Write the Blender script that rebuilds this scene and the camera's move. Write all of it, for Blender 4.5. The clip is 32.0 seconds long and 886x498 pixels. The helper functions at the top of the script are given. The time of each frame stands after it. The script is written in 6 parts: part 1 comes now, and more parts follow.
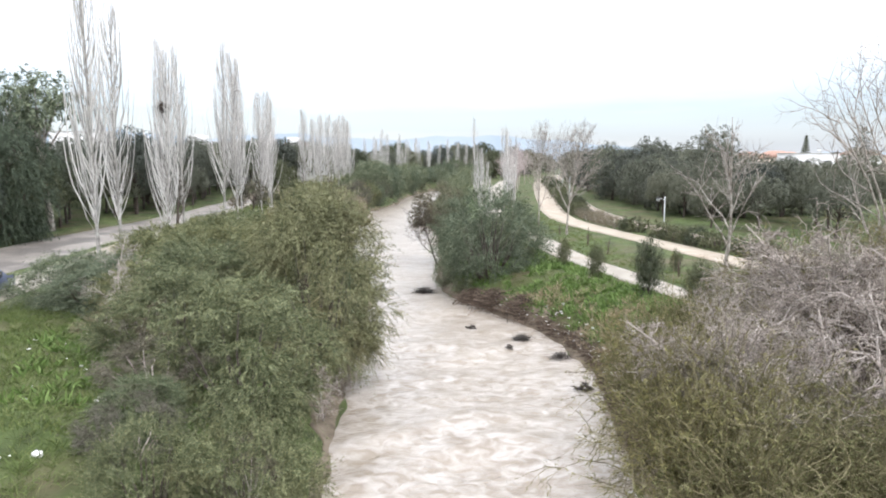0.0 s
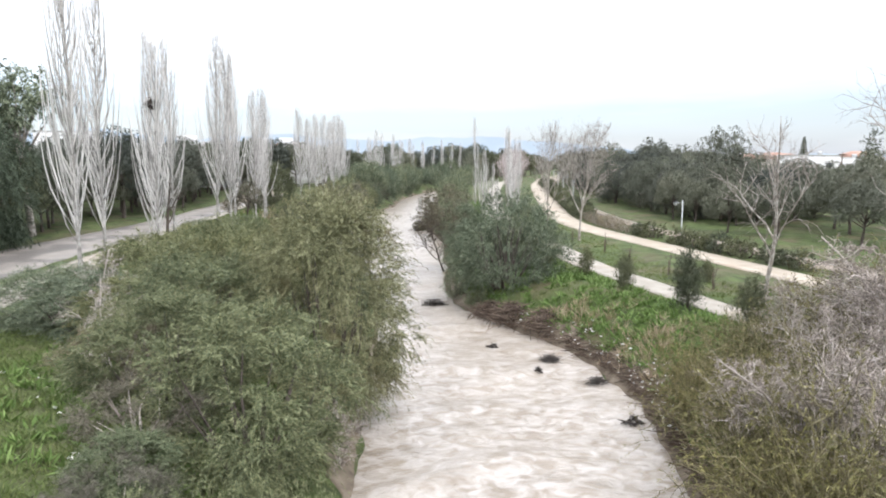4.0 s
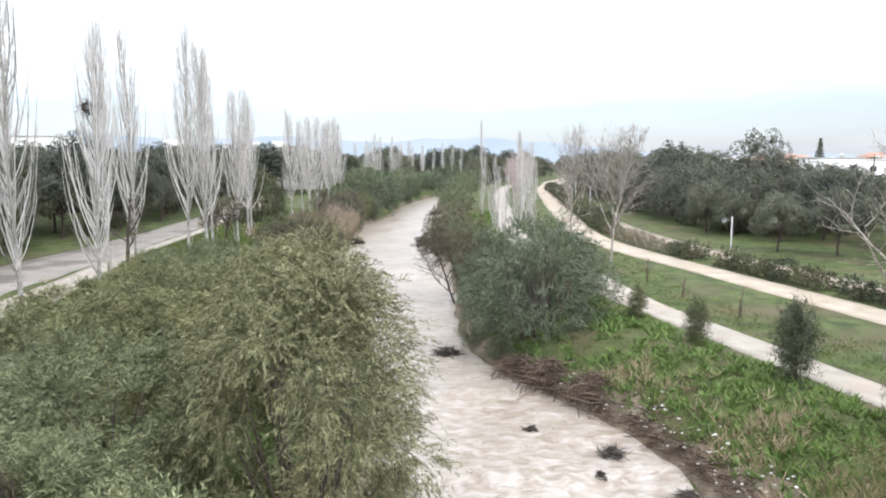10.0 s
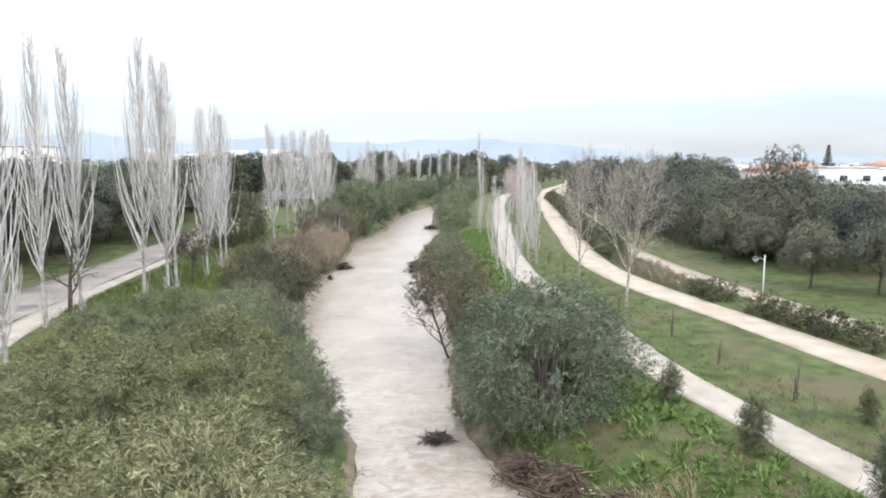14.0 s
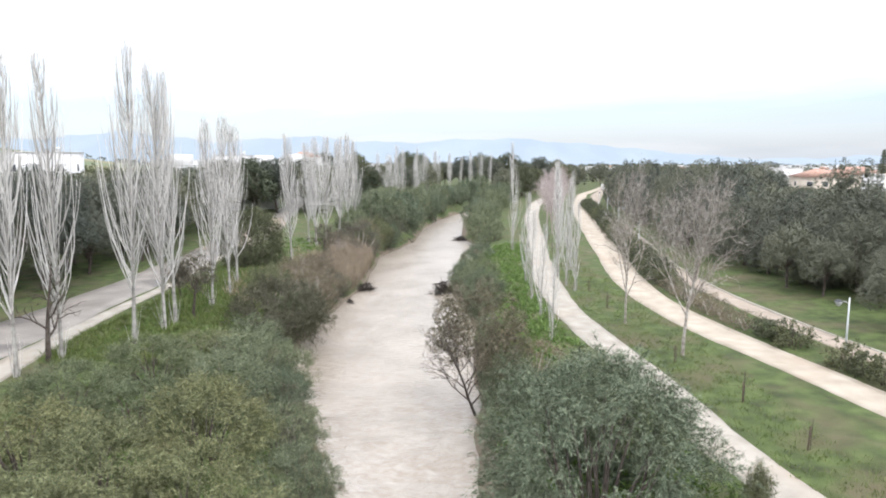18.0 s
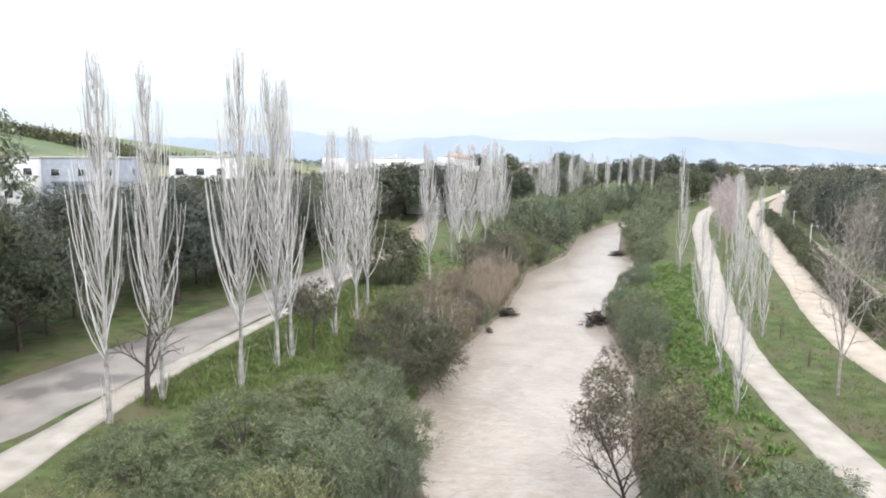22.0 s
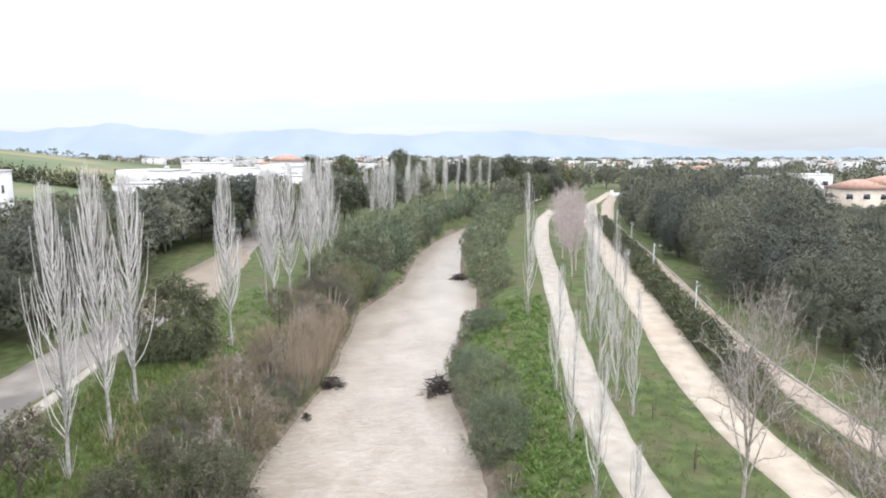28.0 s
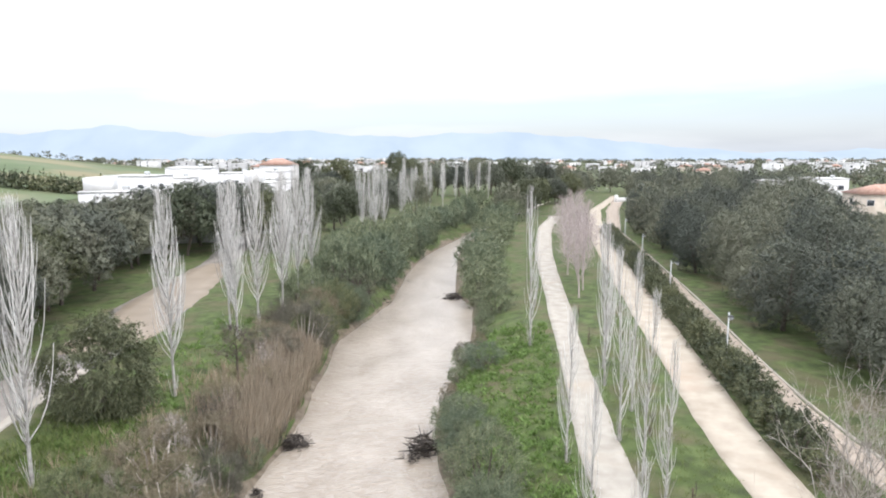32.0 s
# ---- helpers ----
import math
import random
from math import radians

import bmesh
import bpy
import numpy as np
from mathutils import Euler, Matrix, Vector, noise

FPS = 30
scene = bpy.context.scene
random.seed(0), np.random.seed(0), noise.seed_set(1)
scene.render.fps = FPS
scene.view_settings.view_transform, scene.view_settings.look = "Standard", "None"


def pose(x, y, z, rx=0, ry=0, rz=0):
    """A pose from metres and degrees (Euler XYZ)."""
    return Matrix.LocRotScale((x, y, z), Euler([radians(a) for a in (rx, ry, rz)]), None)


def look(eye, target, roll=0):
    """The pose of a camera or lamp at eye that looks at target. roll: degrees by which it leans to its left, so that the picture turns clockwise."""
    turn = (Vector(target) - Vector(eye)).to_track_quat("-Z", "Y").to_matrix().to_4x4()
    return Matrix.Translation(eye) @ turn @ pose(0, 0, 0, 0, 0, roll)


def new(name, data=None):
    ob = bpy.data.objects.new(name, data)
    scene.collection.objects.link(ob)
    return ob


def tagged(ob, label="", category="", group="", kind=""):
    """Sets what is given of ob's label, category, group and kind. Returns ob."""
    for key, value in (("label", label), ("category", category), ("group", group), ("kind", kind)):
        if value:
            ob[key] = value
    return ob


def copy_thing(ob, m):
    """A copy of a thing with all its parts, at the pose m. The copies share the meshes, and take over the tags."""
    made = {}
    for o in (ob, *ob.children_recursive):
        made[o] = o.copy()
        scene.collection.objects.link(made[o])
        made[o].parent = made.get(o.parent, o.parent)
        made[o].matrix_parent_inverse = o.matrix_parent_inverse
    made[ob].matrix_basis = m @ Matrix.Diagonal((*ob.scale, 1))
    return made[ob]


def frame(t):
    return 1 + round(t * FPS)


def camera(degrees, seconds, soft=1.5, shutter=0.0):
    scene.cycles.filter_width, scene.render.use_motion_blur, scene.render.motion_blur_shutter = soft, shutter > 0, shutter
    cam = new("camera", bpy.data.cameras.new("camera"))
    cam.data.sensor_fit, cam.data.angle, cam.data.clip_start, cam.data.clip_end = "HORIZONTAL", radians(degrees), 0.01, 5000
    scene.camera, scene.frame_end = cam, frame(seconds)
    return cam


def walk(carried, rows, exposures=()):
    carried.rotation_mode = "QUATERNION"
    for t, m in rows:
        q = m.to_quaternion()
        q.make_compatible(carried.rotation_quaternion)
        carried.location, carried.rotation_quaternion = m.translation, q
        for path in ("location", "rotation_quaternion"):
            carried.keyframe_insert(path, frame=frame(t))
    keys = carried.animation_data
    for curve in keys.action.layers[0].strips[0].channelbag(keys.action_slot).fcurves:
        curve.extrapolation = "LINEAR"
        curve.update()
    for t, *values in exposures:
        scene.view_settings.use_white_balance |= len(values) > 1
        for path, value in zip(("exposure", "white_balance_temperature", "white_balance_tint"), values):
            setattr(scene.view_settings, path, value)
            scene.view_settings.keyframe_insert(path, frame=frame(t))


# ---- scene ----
cam = camera(66.0, 32.0, soft=1.95)
# seconds, place in metres, turn in degrees
PATH = [
    (0, -0.00, -0.00, 10.50, 82.22, 0.01, -1.17),
    (0.5, -0.19, 0.48, 10.58, 82.09, 0.01, -1.30),
    (1, -0.37, 0.95, 10.61, 82.02, 0.01, -1.40),
    (1.5, -0.52, 1.40, 10.64, 81.92, -0.01, -1.50),
    (2, -0.66, 1.83, 10.65, 81.89, -0.03, -1.56),
    (2.5, -0.84, 2.28, 10.63, 81.95, -0.04, -1.62),
    (3, -1.05, 2.78, 10.59, 82.15, -0.08, -1.72),
    (3.5, -1.28, 3.30, 10.51, 82.35, -0.13, -1.92),
    (5.5, -2.02, 5.53, 10.76, 82.07, -0.06, -2.05),
    (6, -2.19, 6.26, 10.75, 82.09, -0.05, -2.00),
    (6.5, -2.37, 7.06, 10.84, 82.00, -0.02, -2.03),
    (7, -2.47, 7.97, 10.83, 82.06, -0.02, -2.09),
    (7.5, -2.45, 8.92, 10.85, 82.09, 0.02, -2.09),
    (8, -2.42, 9.91, 10.77, 82.17, 0.06, -2.13),
    (8.5, -2.35, 10.79, 10.71, 82.27, 0.10, -2.10),
    (9, -2.32, 11.69, 10.79, 82.27, 0.11, -2.12),
    (9.5, -2.23, 12.58, 10.97, 82.34, 0.14, -2.15),
    (10, -2.06, 13.53, 11.31, 82.39, 0.16, -2.14),
    (10.5, -1.94, 14.46, 11.66, 82.44, 0.18, -2.15),
    (11, -1.89, 15.37, 11.99, 82.44, 0.20, -2.19),
    (11.5, -1.81, 16.29, 12.20, 82.43, 0.18, -2.20),
    (12, -1.70, 17.20, 12.45, 82.43, 0.20, -2.20),
    (12.5, -1.60, 18.11, 12.59, 82.41, 0.18, -2.23),
    (13, -1.50, 18.97, 12.87, 82.42, 0.20, -2.27),
    (13.5, -1.44, 19.87, 13.12, 82.44, 0.13, -2.32),
    (14, -1.40, 20.85, 13.44, 82.42, 0.13, -2.34),
    (14.5, -1.34, 21.87, 13.85, 82.45, 0.16, -2.33),
    (16.5, -1.16, 25.56, 14.63, 82.41, 0.03, 0.05),
    (17, -1.06, 26.32, 14.78, 82.42, 0.03, 0.30),
    (17.5, -0.89, 26.87, 14.89, 82.39, 0.02, 0.38),
    (18, -0.90, 27.44, 15.00, 82.34, -0.02, 0.35),
    (18.5, -0.99, 28.22, 14.99, 82.33, -0.04, 0.31),
    (18.6, -1.01, 28.39, 14.99, 82.33, -0.04, 0.28),
    (18.7, -1.04, 28.59, 14.99, 82.33, -0.04, 0.28),
    (18.8, -1.08, 28.79, 15.00, 82.33, -0.04, 0.56),
    (18.9, -1.10, 29.02, 15.01, 82.33, -0.04, 1.18),
    (19, -1.13, 29.25, 15.03, 82.32, -0.05, 2.27),
    (19.1, -1.13, 29.48, 15.03, 82.33, -0.05, 3.36),
    (19.2, -1.13, 29.72, 15.03, 82.33, -0.05, 4.25),
    (19.3, -1.13, 29.96, 15.03, 82.34, -0.05, 5.14),
    (19.4, -1.11, 30.19, 15.04, 82.35, -0.05, 5.85),
    (19.5, -1.10, 30.43, 15.06, 82.35, -0.05, 6.45),
    (19.6, -1.08, 30.67, 15.07, 82.35, -0.06, 6.55),
    (19.8, -1.04, 31.12, 15.11, 82.35, -0.07, 7.06),
    (20, -0.99, 31.57, 15.16, 82.35, -0.08, 9.97),
    (20.2, -0.93, 31.99, 15.20, 82.35, -0.09, 11.72),
    (20.4, -0.88, 32.40, 15.24, 82.36, -0.09, 12.62),
    (20.5, -0.86, 32.60, 15.26, 82.37, -0.10, 12.96),
    (20.6, -0.85, 32.81, 15.26, 82.37, -0.10, 13.26),
    (20.8, -0.85, 33.22, 15.28, 82.38, -0.10, 13.40),
    (21, -0.86, 33.63, 15.31, 82.38, -0.10, 13.33),
    (21.5, -0.91, 34.69, 15.50, 82.32, -0.14, 13.27),
    (22, -1.01, 35.75, 16.22, 82.21, -0.16, 13.25),
    (22.5, -1.06, 36.78, 17.07, 82.11, -0.14, 13.28),
    (22.6, -1.04, 36.97, 17.18, 82.10, -0.14, 13.37),
    (22.7, -1.02, 37.17, 17.24, 82.08, -0.13, 13.27),
    (22.8, -0.99, 37.37, 17.26, 82.06, -0.12, 13.31),
    (22.9, -0.97, 37.57, 17.26, 82.04, -0.11, 12.49),
    (23, -0.97, 37.79, 17.25, 82.02, -0.10, 9.57),
    (23.1, -0.99, 38.02, 17.27, 81.98, -0.10, 6.36),
    (23.2, -1.03, 38.26, 17.28, 81.94, -0.09, 3.54),
    (23.3, -1.08, 38.50, 17.29, 81.91, -0.08, 1.55),
    (23.4, -1.12, 38.74, 17.30, 81.87, -0.07, -0.13),
    (23.5, -1.15, 38.97, 17.30, 81.83, -0.06, -0.37),
    (24, -1.18, 40.07, 17.44, 81.77, -0.01, -0.13),
    (24.5, -1.19, 41.12, 17.49, 81.72, -0.03, -0.13),
    (25, -1.20, 42.21, 17.45, 81.68, -0.03, -0.12),
    (25.5, -1.18, 43.37, 17.39, 81.64, -0.00, -0.13),
    (27.5, -1.05, 48.13, 19.02, 81.59, 0.03, -0.04),
    (28, -1.00, 49.28, 19.59, 81.58, 0.03, -0.05),
    (28.5, -0.94, 50.46, 20.14, 81.58, 0.05, -0.04),
    (29, -0.83, 51.71, 20.18, 81.55, 0.06, -0.04),
    (29.5, -0.68, 52.89, 20.14, 81.54, 0.07, -0.05),
    (30, -0.55, 54.07, 20.16, 81.53, 0.07, -0.05),
    (30.5, -0.44, 55.27, 20.20, 81.55, 0.09, -0.03),
    (31, -0.30, 56.58, 20.20, 81.54, 0.10, -0.03),
    (31.5, -0.10, 57.93, 20.19, 81.51, 0.11, -0.00),
    (32, 0.08, 59.15, 20.18, 81.70, 0.12, -0.00),
]
walk(cam, [(t, pose(x, y, z, rx, ry, rz)) for t, x, y, z, rx, ry, rz in PATH], exposures=[(0, 0.93, 6350, 12), (32, 0.91, 6350, 12)])


# ---- light: bright overcast, thin cloud, sun veiled high behind the camera's right ----
SUN_EL, SUN_AZ = radians(48), radians(150)
world = bpy.data.worlds.new("overcast_sky")
scene.world = world
world.use_nodes = True
wn, wl = world.node_tree.nodes, world.node_tree.links
wn.clear()


def wnode(kind, **settings):
    node = wn.new(kind)
    for key, value in settings.items():
        node.inputs[key].default_value = value
    return node


coord = wn.new("ShaderNodeTexCoord")
sky = wn.new("ShaderNodeTexSky")
sky.sky_type, sky.sun_disc = "NISHITA", False
sky.sun_elevation, sky.sun_rotation = SUN_EL, SUN_AZ
sep = wn.new("ShaderNodeSeparateXYZ")
wl.new(coord.outputs["Generated"], sep.inputs[0])
stretch = wn.new("ShaderNodeMapping")
stretch.inputs["Scale"].default_value = (1.2, 1.2, 9.0)
wl.new(coord.outputs["Generated"], stretch.inputs["Vector"])
cloud = wnode("ShaderNodeTexNoise", Scale=2.2, Detail=5.0, Roughness=0.55)
wl.new(stretch.outputs["Vector"], cloud.inputs["Vector"])
lift = wn.new("ShaderNodeMath")
lift.operation = "MULTIPLY_ADD"
wl.new(cloud.outputs["Fac"], lift.inputs[0])
lift.inputs[1].default_value = 0.10
wl.new(sep.outputs["Z"], lift.inputs[2])
veil = wn.new("ShaderNodeValToRGB")
ramp = veil.color_ramp
ramp.elements[0].position, ramp.elements[0].color = 0.045, (0.30, 0.325, 0.375, 1)
ramp.elements[1].position, ramp.elements[1].color = 1.0, (1.46, 1.47, 1.49, 1)
for at, colour in ((0.075, (0.215, 0.242, 0.300, 1)), (0.11, (0.24, 0.267, 0.322, 1)), (0.15, (0.42, 0.443, 0.482, 1)), (0.20, (0.68, 0.69, 0.70, 1)), (0.55, (1.02, 1.03, 1.045, 1))):
    stop = ramp.elements.new(at)
    stop.color = colour
wl.new(lift.outputs[0], veil.inputs["Fac"])
bg_sky, bg_cloud = wn.new("ShaderNodeBackground"), wn.new("ShaderNodeBackground")
bg_sky.inputs["Strength"].default_value = 0.05
bg_cloud.inputs["Strength"].default_value = 0.95
wl.new(sky.outputs["Color"], bg_sky.inputs["Color"])
wl.new(veil.outputs["Color"], bg_cloud.inputs["Color"])
both = wn.new("ShaderNodeAddShader")
wl.new(bg_sky.outputs[0], both.inputs[0])
wl.new(bg_cloud.outputs[0], both.inputs[1])
wout = wn.new("ShaderNodeOutputWorld")
wl.new(both.outputs[0], wout.inputs["Surface"])

sun_data = bpy.data.lights.new("sun", "SUN")
sun_data.energy, sun_data.angle, sun_data.color = 0.8, radians(25), (1.0, 0.97, 0.92)
sun = new("sun", sun_data)
sun.matrix_world = look((30, -60, 90), (0, 0, 0))


# ---- materials ----
def material(name, stops, scale=4.0, detail=6.0, rough=0.9, bump=0.3, bump_scale=None, metal=0.0, island=0.0, random_object=0.0,
             second=None, coords="Object", spec=0.3, translucent=0.0, distort=0.0):
    """A surface whose colour runs over the stops by noise; second: (colour, scale, low, high) for stains on a larger scale."""
    m = bpy.data.materials.new(name)
    m.use_nodes = True
    n, l = m.node_tree.nodes, m.node_tree.links
    shader = n["Principled BSDF"]
    shader.inputs["Roughness"].default_value = rough
    shader.inputs["Metallic"].default_value = metal
    shader.inputs["Specular IOR Level"].default_value = spec
    tc = n.new("ShaderNodeTexCoord")
    tex = n.new("ShaderNodeTexNoise")
    tex.inputs["Scale"].default_value, tex.inputs["Detail"].default_value = scale, detail
    tex.inputs["Distortion"].default_value = distort
    l.new(tc.outputs[coords], tex.inputs["Vector"])
    cr = n.new("ShaderNodeValToRGB")
    while len(cr.color_ramp.elements) < len(stops):
        cr.color_ramp.elements.new(0.5)
    for i, c in enumerate(stops):
        cr.color_ramp.elements[i].position = 0.3 + 0.4 * i / max(1, len(stops) - 1)
        cr.color_ramp.elements[i].color = (*c, 1)
    value = tex.outputs["Fac"]
    if island or random_object:
        source = n.new("ShaderNodeNewGeometry").outputs["Random Per Island"] if island else n.new("ShaderNodeObjectInfo").outputs["Random"]
        blend = n.new("ShaderNodeMix")
        blend.inputs[0].default_value = island or random_object
        l.new(value, blend.inputs[2])
        l.new(source, blend.inputs[3])
        value = blend.outputs[0]
        cr.color_ramp.elements[0].position, cr.color_ramp.elements[-1].position = 0.15, 0.85
    l.new(value, cr.inputs["Fac"])
    colour = cr.outputs["Color"]
    if second:
        tint, tscale, low, high = second
        big = n.new("ShaderNodeTexNoise")
        big.inputs["Scale"].default_value, big.inputs["Detail"].default_value = tscale, 5.0
        l.new(tc.outputs[coords], big.inputs["Vector"])
        mask = n.new("ShaderNodeMapRange")
        mask.inputs["From Min"].default_value, mask.inputs["From Max"].default_value = low, high
        l.new(big.outputs["Fac"], mask.inputs["Value"])
        over = n.new("ShaderNodeMix")
        over.data_type = "RGBA"
        l.new(mask.outputs["Result"], over.inputs[0])
        l.new(colour, over.inputs[6])
        over.inputs[7].default_value = (*tint, 1)
        colour = over.outputs[2]
    l.new(colour, shader.inputs["Base Color"])
    if bump:
        relief = n.new("ShaderNodeTexNoise")
        relief.inputs["Scale"].default_value, relief.inputs["Detail"].default_value = bump_scale or scale * 3, 8.0
        l.new(tc.outputs[coords], relief.inputs["Vector"])
        b = n.new("ShaderNodeBump")
        b.inputs["Strength"].default_value, b.inputs["Distance"].default_value = bump, 0.05
        l.new(relief.outputs["Fac"], b.inputs["Height"])
        l.new(b.outputs["Normal"], shader.inputs["Normal"])
    if translucent:
        thin = n.new("ShaderNodeBsdfTranslucent")
        l.new(colour, thin.inputs["Color"])
        mixed = n.new("ShaderNodeMixShader")
        mixed.inputs[0].default_value = translucent
        l.new(shader.outputs[0], mixed.inputs[1])
        l.new(thin.outputs[0], mixed.inputs[2])
        l.new(mixed.outputs[0], n["Material Output"].inputs["Surface"])
    return m


def leaf(name, stops, second=None, tones=((0.70, 0.75, 0.78), (1.32, 1.25, 1.10)), island=0.55):
    """Leaves: each differs a little, and each plant has a tone of its own."""
    m = material(name, stops, scale=1.9, detail=3, rough=0.65, bump=0, island=island, second=second, spec=0.25, translucent=0.05)
    n, l = m.node_tree.nodes, m.node_tree.links
    own, tone, times = n.new("ShaderNodeObjectInfo"), n.new("ShaderNodeValToRGB"), n.new("ShaderNodeMix")
    tone.color_ramp.elements[0].color, tone.color_ramp.elements[1].color = (*tones[0], 1), (*tones[1], 1)
    times.data_type, times.blend_type = "RGBA", "MULTIPLY"
    times.inputs[0].default_value = 1.0
    l.new(own.outputs["Random"], tone.inputs["Fac"])
    plain = n["Principled BSDF"].inputs["Base Color"].links[0].from_socket
    l.new(plain, times.inputs[6])
    l.new(tone.outputs["Color"], times.inputs[7])
    for node in n:
        if node.bl_idname == "ShaderNodeBsdfPrincipled":
            l.new(times.outputs[2], node.inputs["Base Color"])
        if node.bl_idname == "ShaderNodeBsdfTranslucent":
            l.new(times.outputs[2], node.inputs["Color"])
    return m


GRASS = material("grass_soil", [(0.036, 0.046, 0.016), (0.062, 0.086, 0.025), (0.098, 0.128, 0.042)], scale=0.9, detail=12, bump=1.0, bump_scale=11,
                 second=((0.105, 0.090, 0.050), 0.30, 0.46, 0.70))
PATH_MAT = material("pale_gravel", [(0.285, 0.258, 0.216), (0.350, 0.320, 0.272), (0.410, 0.378, 0.326)], scale=0.8, detail=10, bump=0.4, bump_scale=25,
                    second=((0.37, 0.315, 0.25), 0.25, 0.55, 0.75), rough=0.95)
BEIGE_PATH = material("beige_gravel", [(0.325, 0.278, 0.217), (0.387, 0.336, 0.268), (0.445, 0.392, 0.320)], scale=0.7, detail=10, bump=0.4, bump_scale=25,
                      second=((0.38, 0.305, 0.235), 0.2, 0.55, 0.75), rough=0.95)
EARTH = material("bare_earth", [(0.090, 0.070, 0.050), (0.153, 0.124, 0.090), (0.216, 0.180, 0.135)], scale=1.5, detail=8, bump=0.8, bump_scale=12)
ASPHALT = material("wet_muddy_road", [(0.165, 0.146, 0.126), (0.232, 0.208, 0.181), (0.315, 0.282, 0.243)], scale=0.35, detail=9, bump=0.3, bump_scale=20, rough=0.55,
                   second=((0.13, 0.116, 0.103), 0.17, 0.52, 0.60), spec=0.5)
CONCRETE = material("pale_concrete", [(0.26, 0.215, 0.17), (0.33, 0.275, 0.22), (0.39, 0.33, 0.27)], scale=1.2, bump=0.3, bump_scale=18)
POPLAR_BARK = material("poplar_bark", [(0.26, 0.245, 0.225), (0.56, 0.537, 0.505), (0.78, 0.757, 0.722)], scale=1.6, bump=0.5, bump_scale=20, island=0.6)
POPLAR_TRUNK = material("poplar_trunk_bark", [(0.20, 0.186, 0.168), (0.37, 0.35, 0.32), (0.57, 0.545, 0.51)], scale=2.2, bump=0.6, bump_scale=16)
PINK_TWIG = material("reddish_twig", [(0.36, 0.30, 0.28), (0.52, 0.445, 0.42)], scale=1.6, bump=0.3, island=0.5)
PLANE_BARK = material("plane_bark", [(0.17, 0.145, 0.12), (0.34, 0.30, 0.262), (0.56, 0.52, 0.475)], scale=3.5, bump=0.5, bump_scale=14)
DARK_BARK = material("dark_bark", [(0.045, 0.036, 0.030), (0.09, 0.072, 0.06), (0.14, 0.115, 0.095)], scale=5, bump=0.7, bump_scale=18)
GREY_TWIG = material("grey_twig", [(0.20, 0.165, 0.145), (0.40, 0.350, 0.310), (0.66, 0.60, 0.55)], scale=2, bump=0.2, island=0.6)
OLIVE_LEAF = leaf("willow_leaf", [(0.048, 0.058, 0.031), (0.138, 0.146, 0.074), (0.37, 0.365, 0.205)], second=((0.185, 0.162, 0.085), 0.26, 0.52, 0.74), tones=((0.80, 0.92, 0.96), (1.14, 1.13, 1.0)), island=0.5)
DOME_LEAF = leaf("feathery_willow_leaf", [(0.052, 0.060, 0.032), (0.168, 0.174, 0.092), (0.45, 0.44, 0.27)], second=((0.19, 0.155, 0.08), 0.4, 0.56, 0.78), tones=((1.0, 1.0, 0.95), (1.1, 1.08, 1.0)), island=0.5)
BROAD_LEAF = leaf("brownish_green_leaf", [(0.040, 0.042, 0.026), (0.088, 0.088, 0.056), (0.185, 0.175, 0.115)], tones=((0.95, 0.98, 1.0), (1.05, 1.02, 1.0)), island=0.5)
GREY_LEAF = leaf("greyish_leaf", [(0.048, 0.058, 0.037), (0.134, 0.152, 0.094), (0.335, 0.357, 0.232)], tones=((0.82, 0.90, 0.94), (1.20, 1.20, 1.10)), island=0.5)
DARK_LEAF = leaf("dark_leaf", [(0.050, 0.060, 0.036), (0.092, 0.104, 0.060), (0.160, 0.164, 0.096)])
GROVE_LEAF = leaf("grove_leaf", [(0.080, 0.086, 0.068), (0.116, 0.125, 0.098), (0.165, 0.172, 0.138)], second=((0.118, 0.105, 0.078), 0.09, 0.5, 0.75), tones=((0.58, 0.63, 0.66), (1.55, 1.48, 1.30)), island=0.35)
BROWN_LEAF = leaf("dry_brown_leaf", [(0.090, 0.080, 0.056), (0.168, 0.148, 0.110), (0.275, 0.245, 0.190)])
PURPLE_TWIG = material("purplish_twig", [(0.046, 0.036, 0.030), (0.100, 0.080, 0.067), (0.20, 0.168, 0.140)], scale=2, bump=0.2, island=0.6)
OLIVE_TWIG = material("olive_tan_twig", [(0.055, 0.048, 0.023), (0.140, 0.121, 0.061), (0.35, 0.31, 0.19)], scale=2, bump=0.2, island=0.6)
PEPPER_LEAF = leaf("pepper_leaf", [(0.030, 0.042, 0.026), (0.062, 0.082, 0.052), (0.120, 0.146, 0.096)], island=0.6)
BROWN_TWIG = material("brown_twig", [(0.130, 0.108, 0.092), (0.290, 0.248, 0.212), (0.52, 0.46, 0.405)], scale=2, bump=0.2, island=0.6)
REED_MAT = leaf("dry_reed", [(0.25, 0.185, 0.130), (0.41, 0.315, 0.225), (0.55, 0.455, 0.345)])
YELLOW_LEAF = leaf("yellowish_leaf", [(0.080, 0.080, 0.028), (0.158, 0.154, 0.062), (0.29, 0.276, 0.130)])
WEED_LEAF = leaf("lush_weed", [(0.075, 0.128, 0.032), (0.130, 0.205, 0.055), (0.215, 0.300, 0.100)])
GREEN_BLADE = leaf("grass_blade", [(0.060, 0.086, 0.026), (0.112, 0.158, 0.047), (0.200, 0.218, 0.098)])
DRIFT = material("driftwood", [(0.053, 0.038, 0.027), (0.120, 0.086, 0.064), (0.225, 0.176, 0.135)], scale=3, bump=0.5, island=0.7)
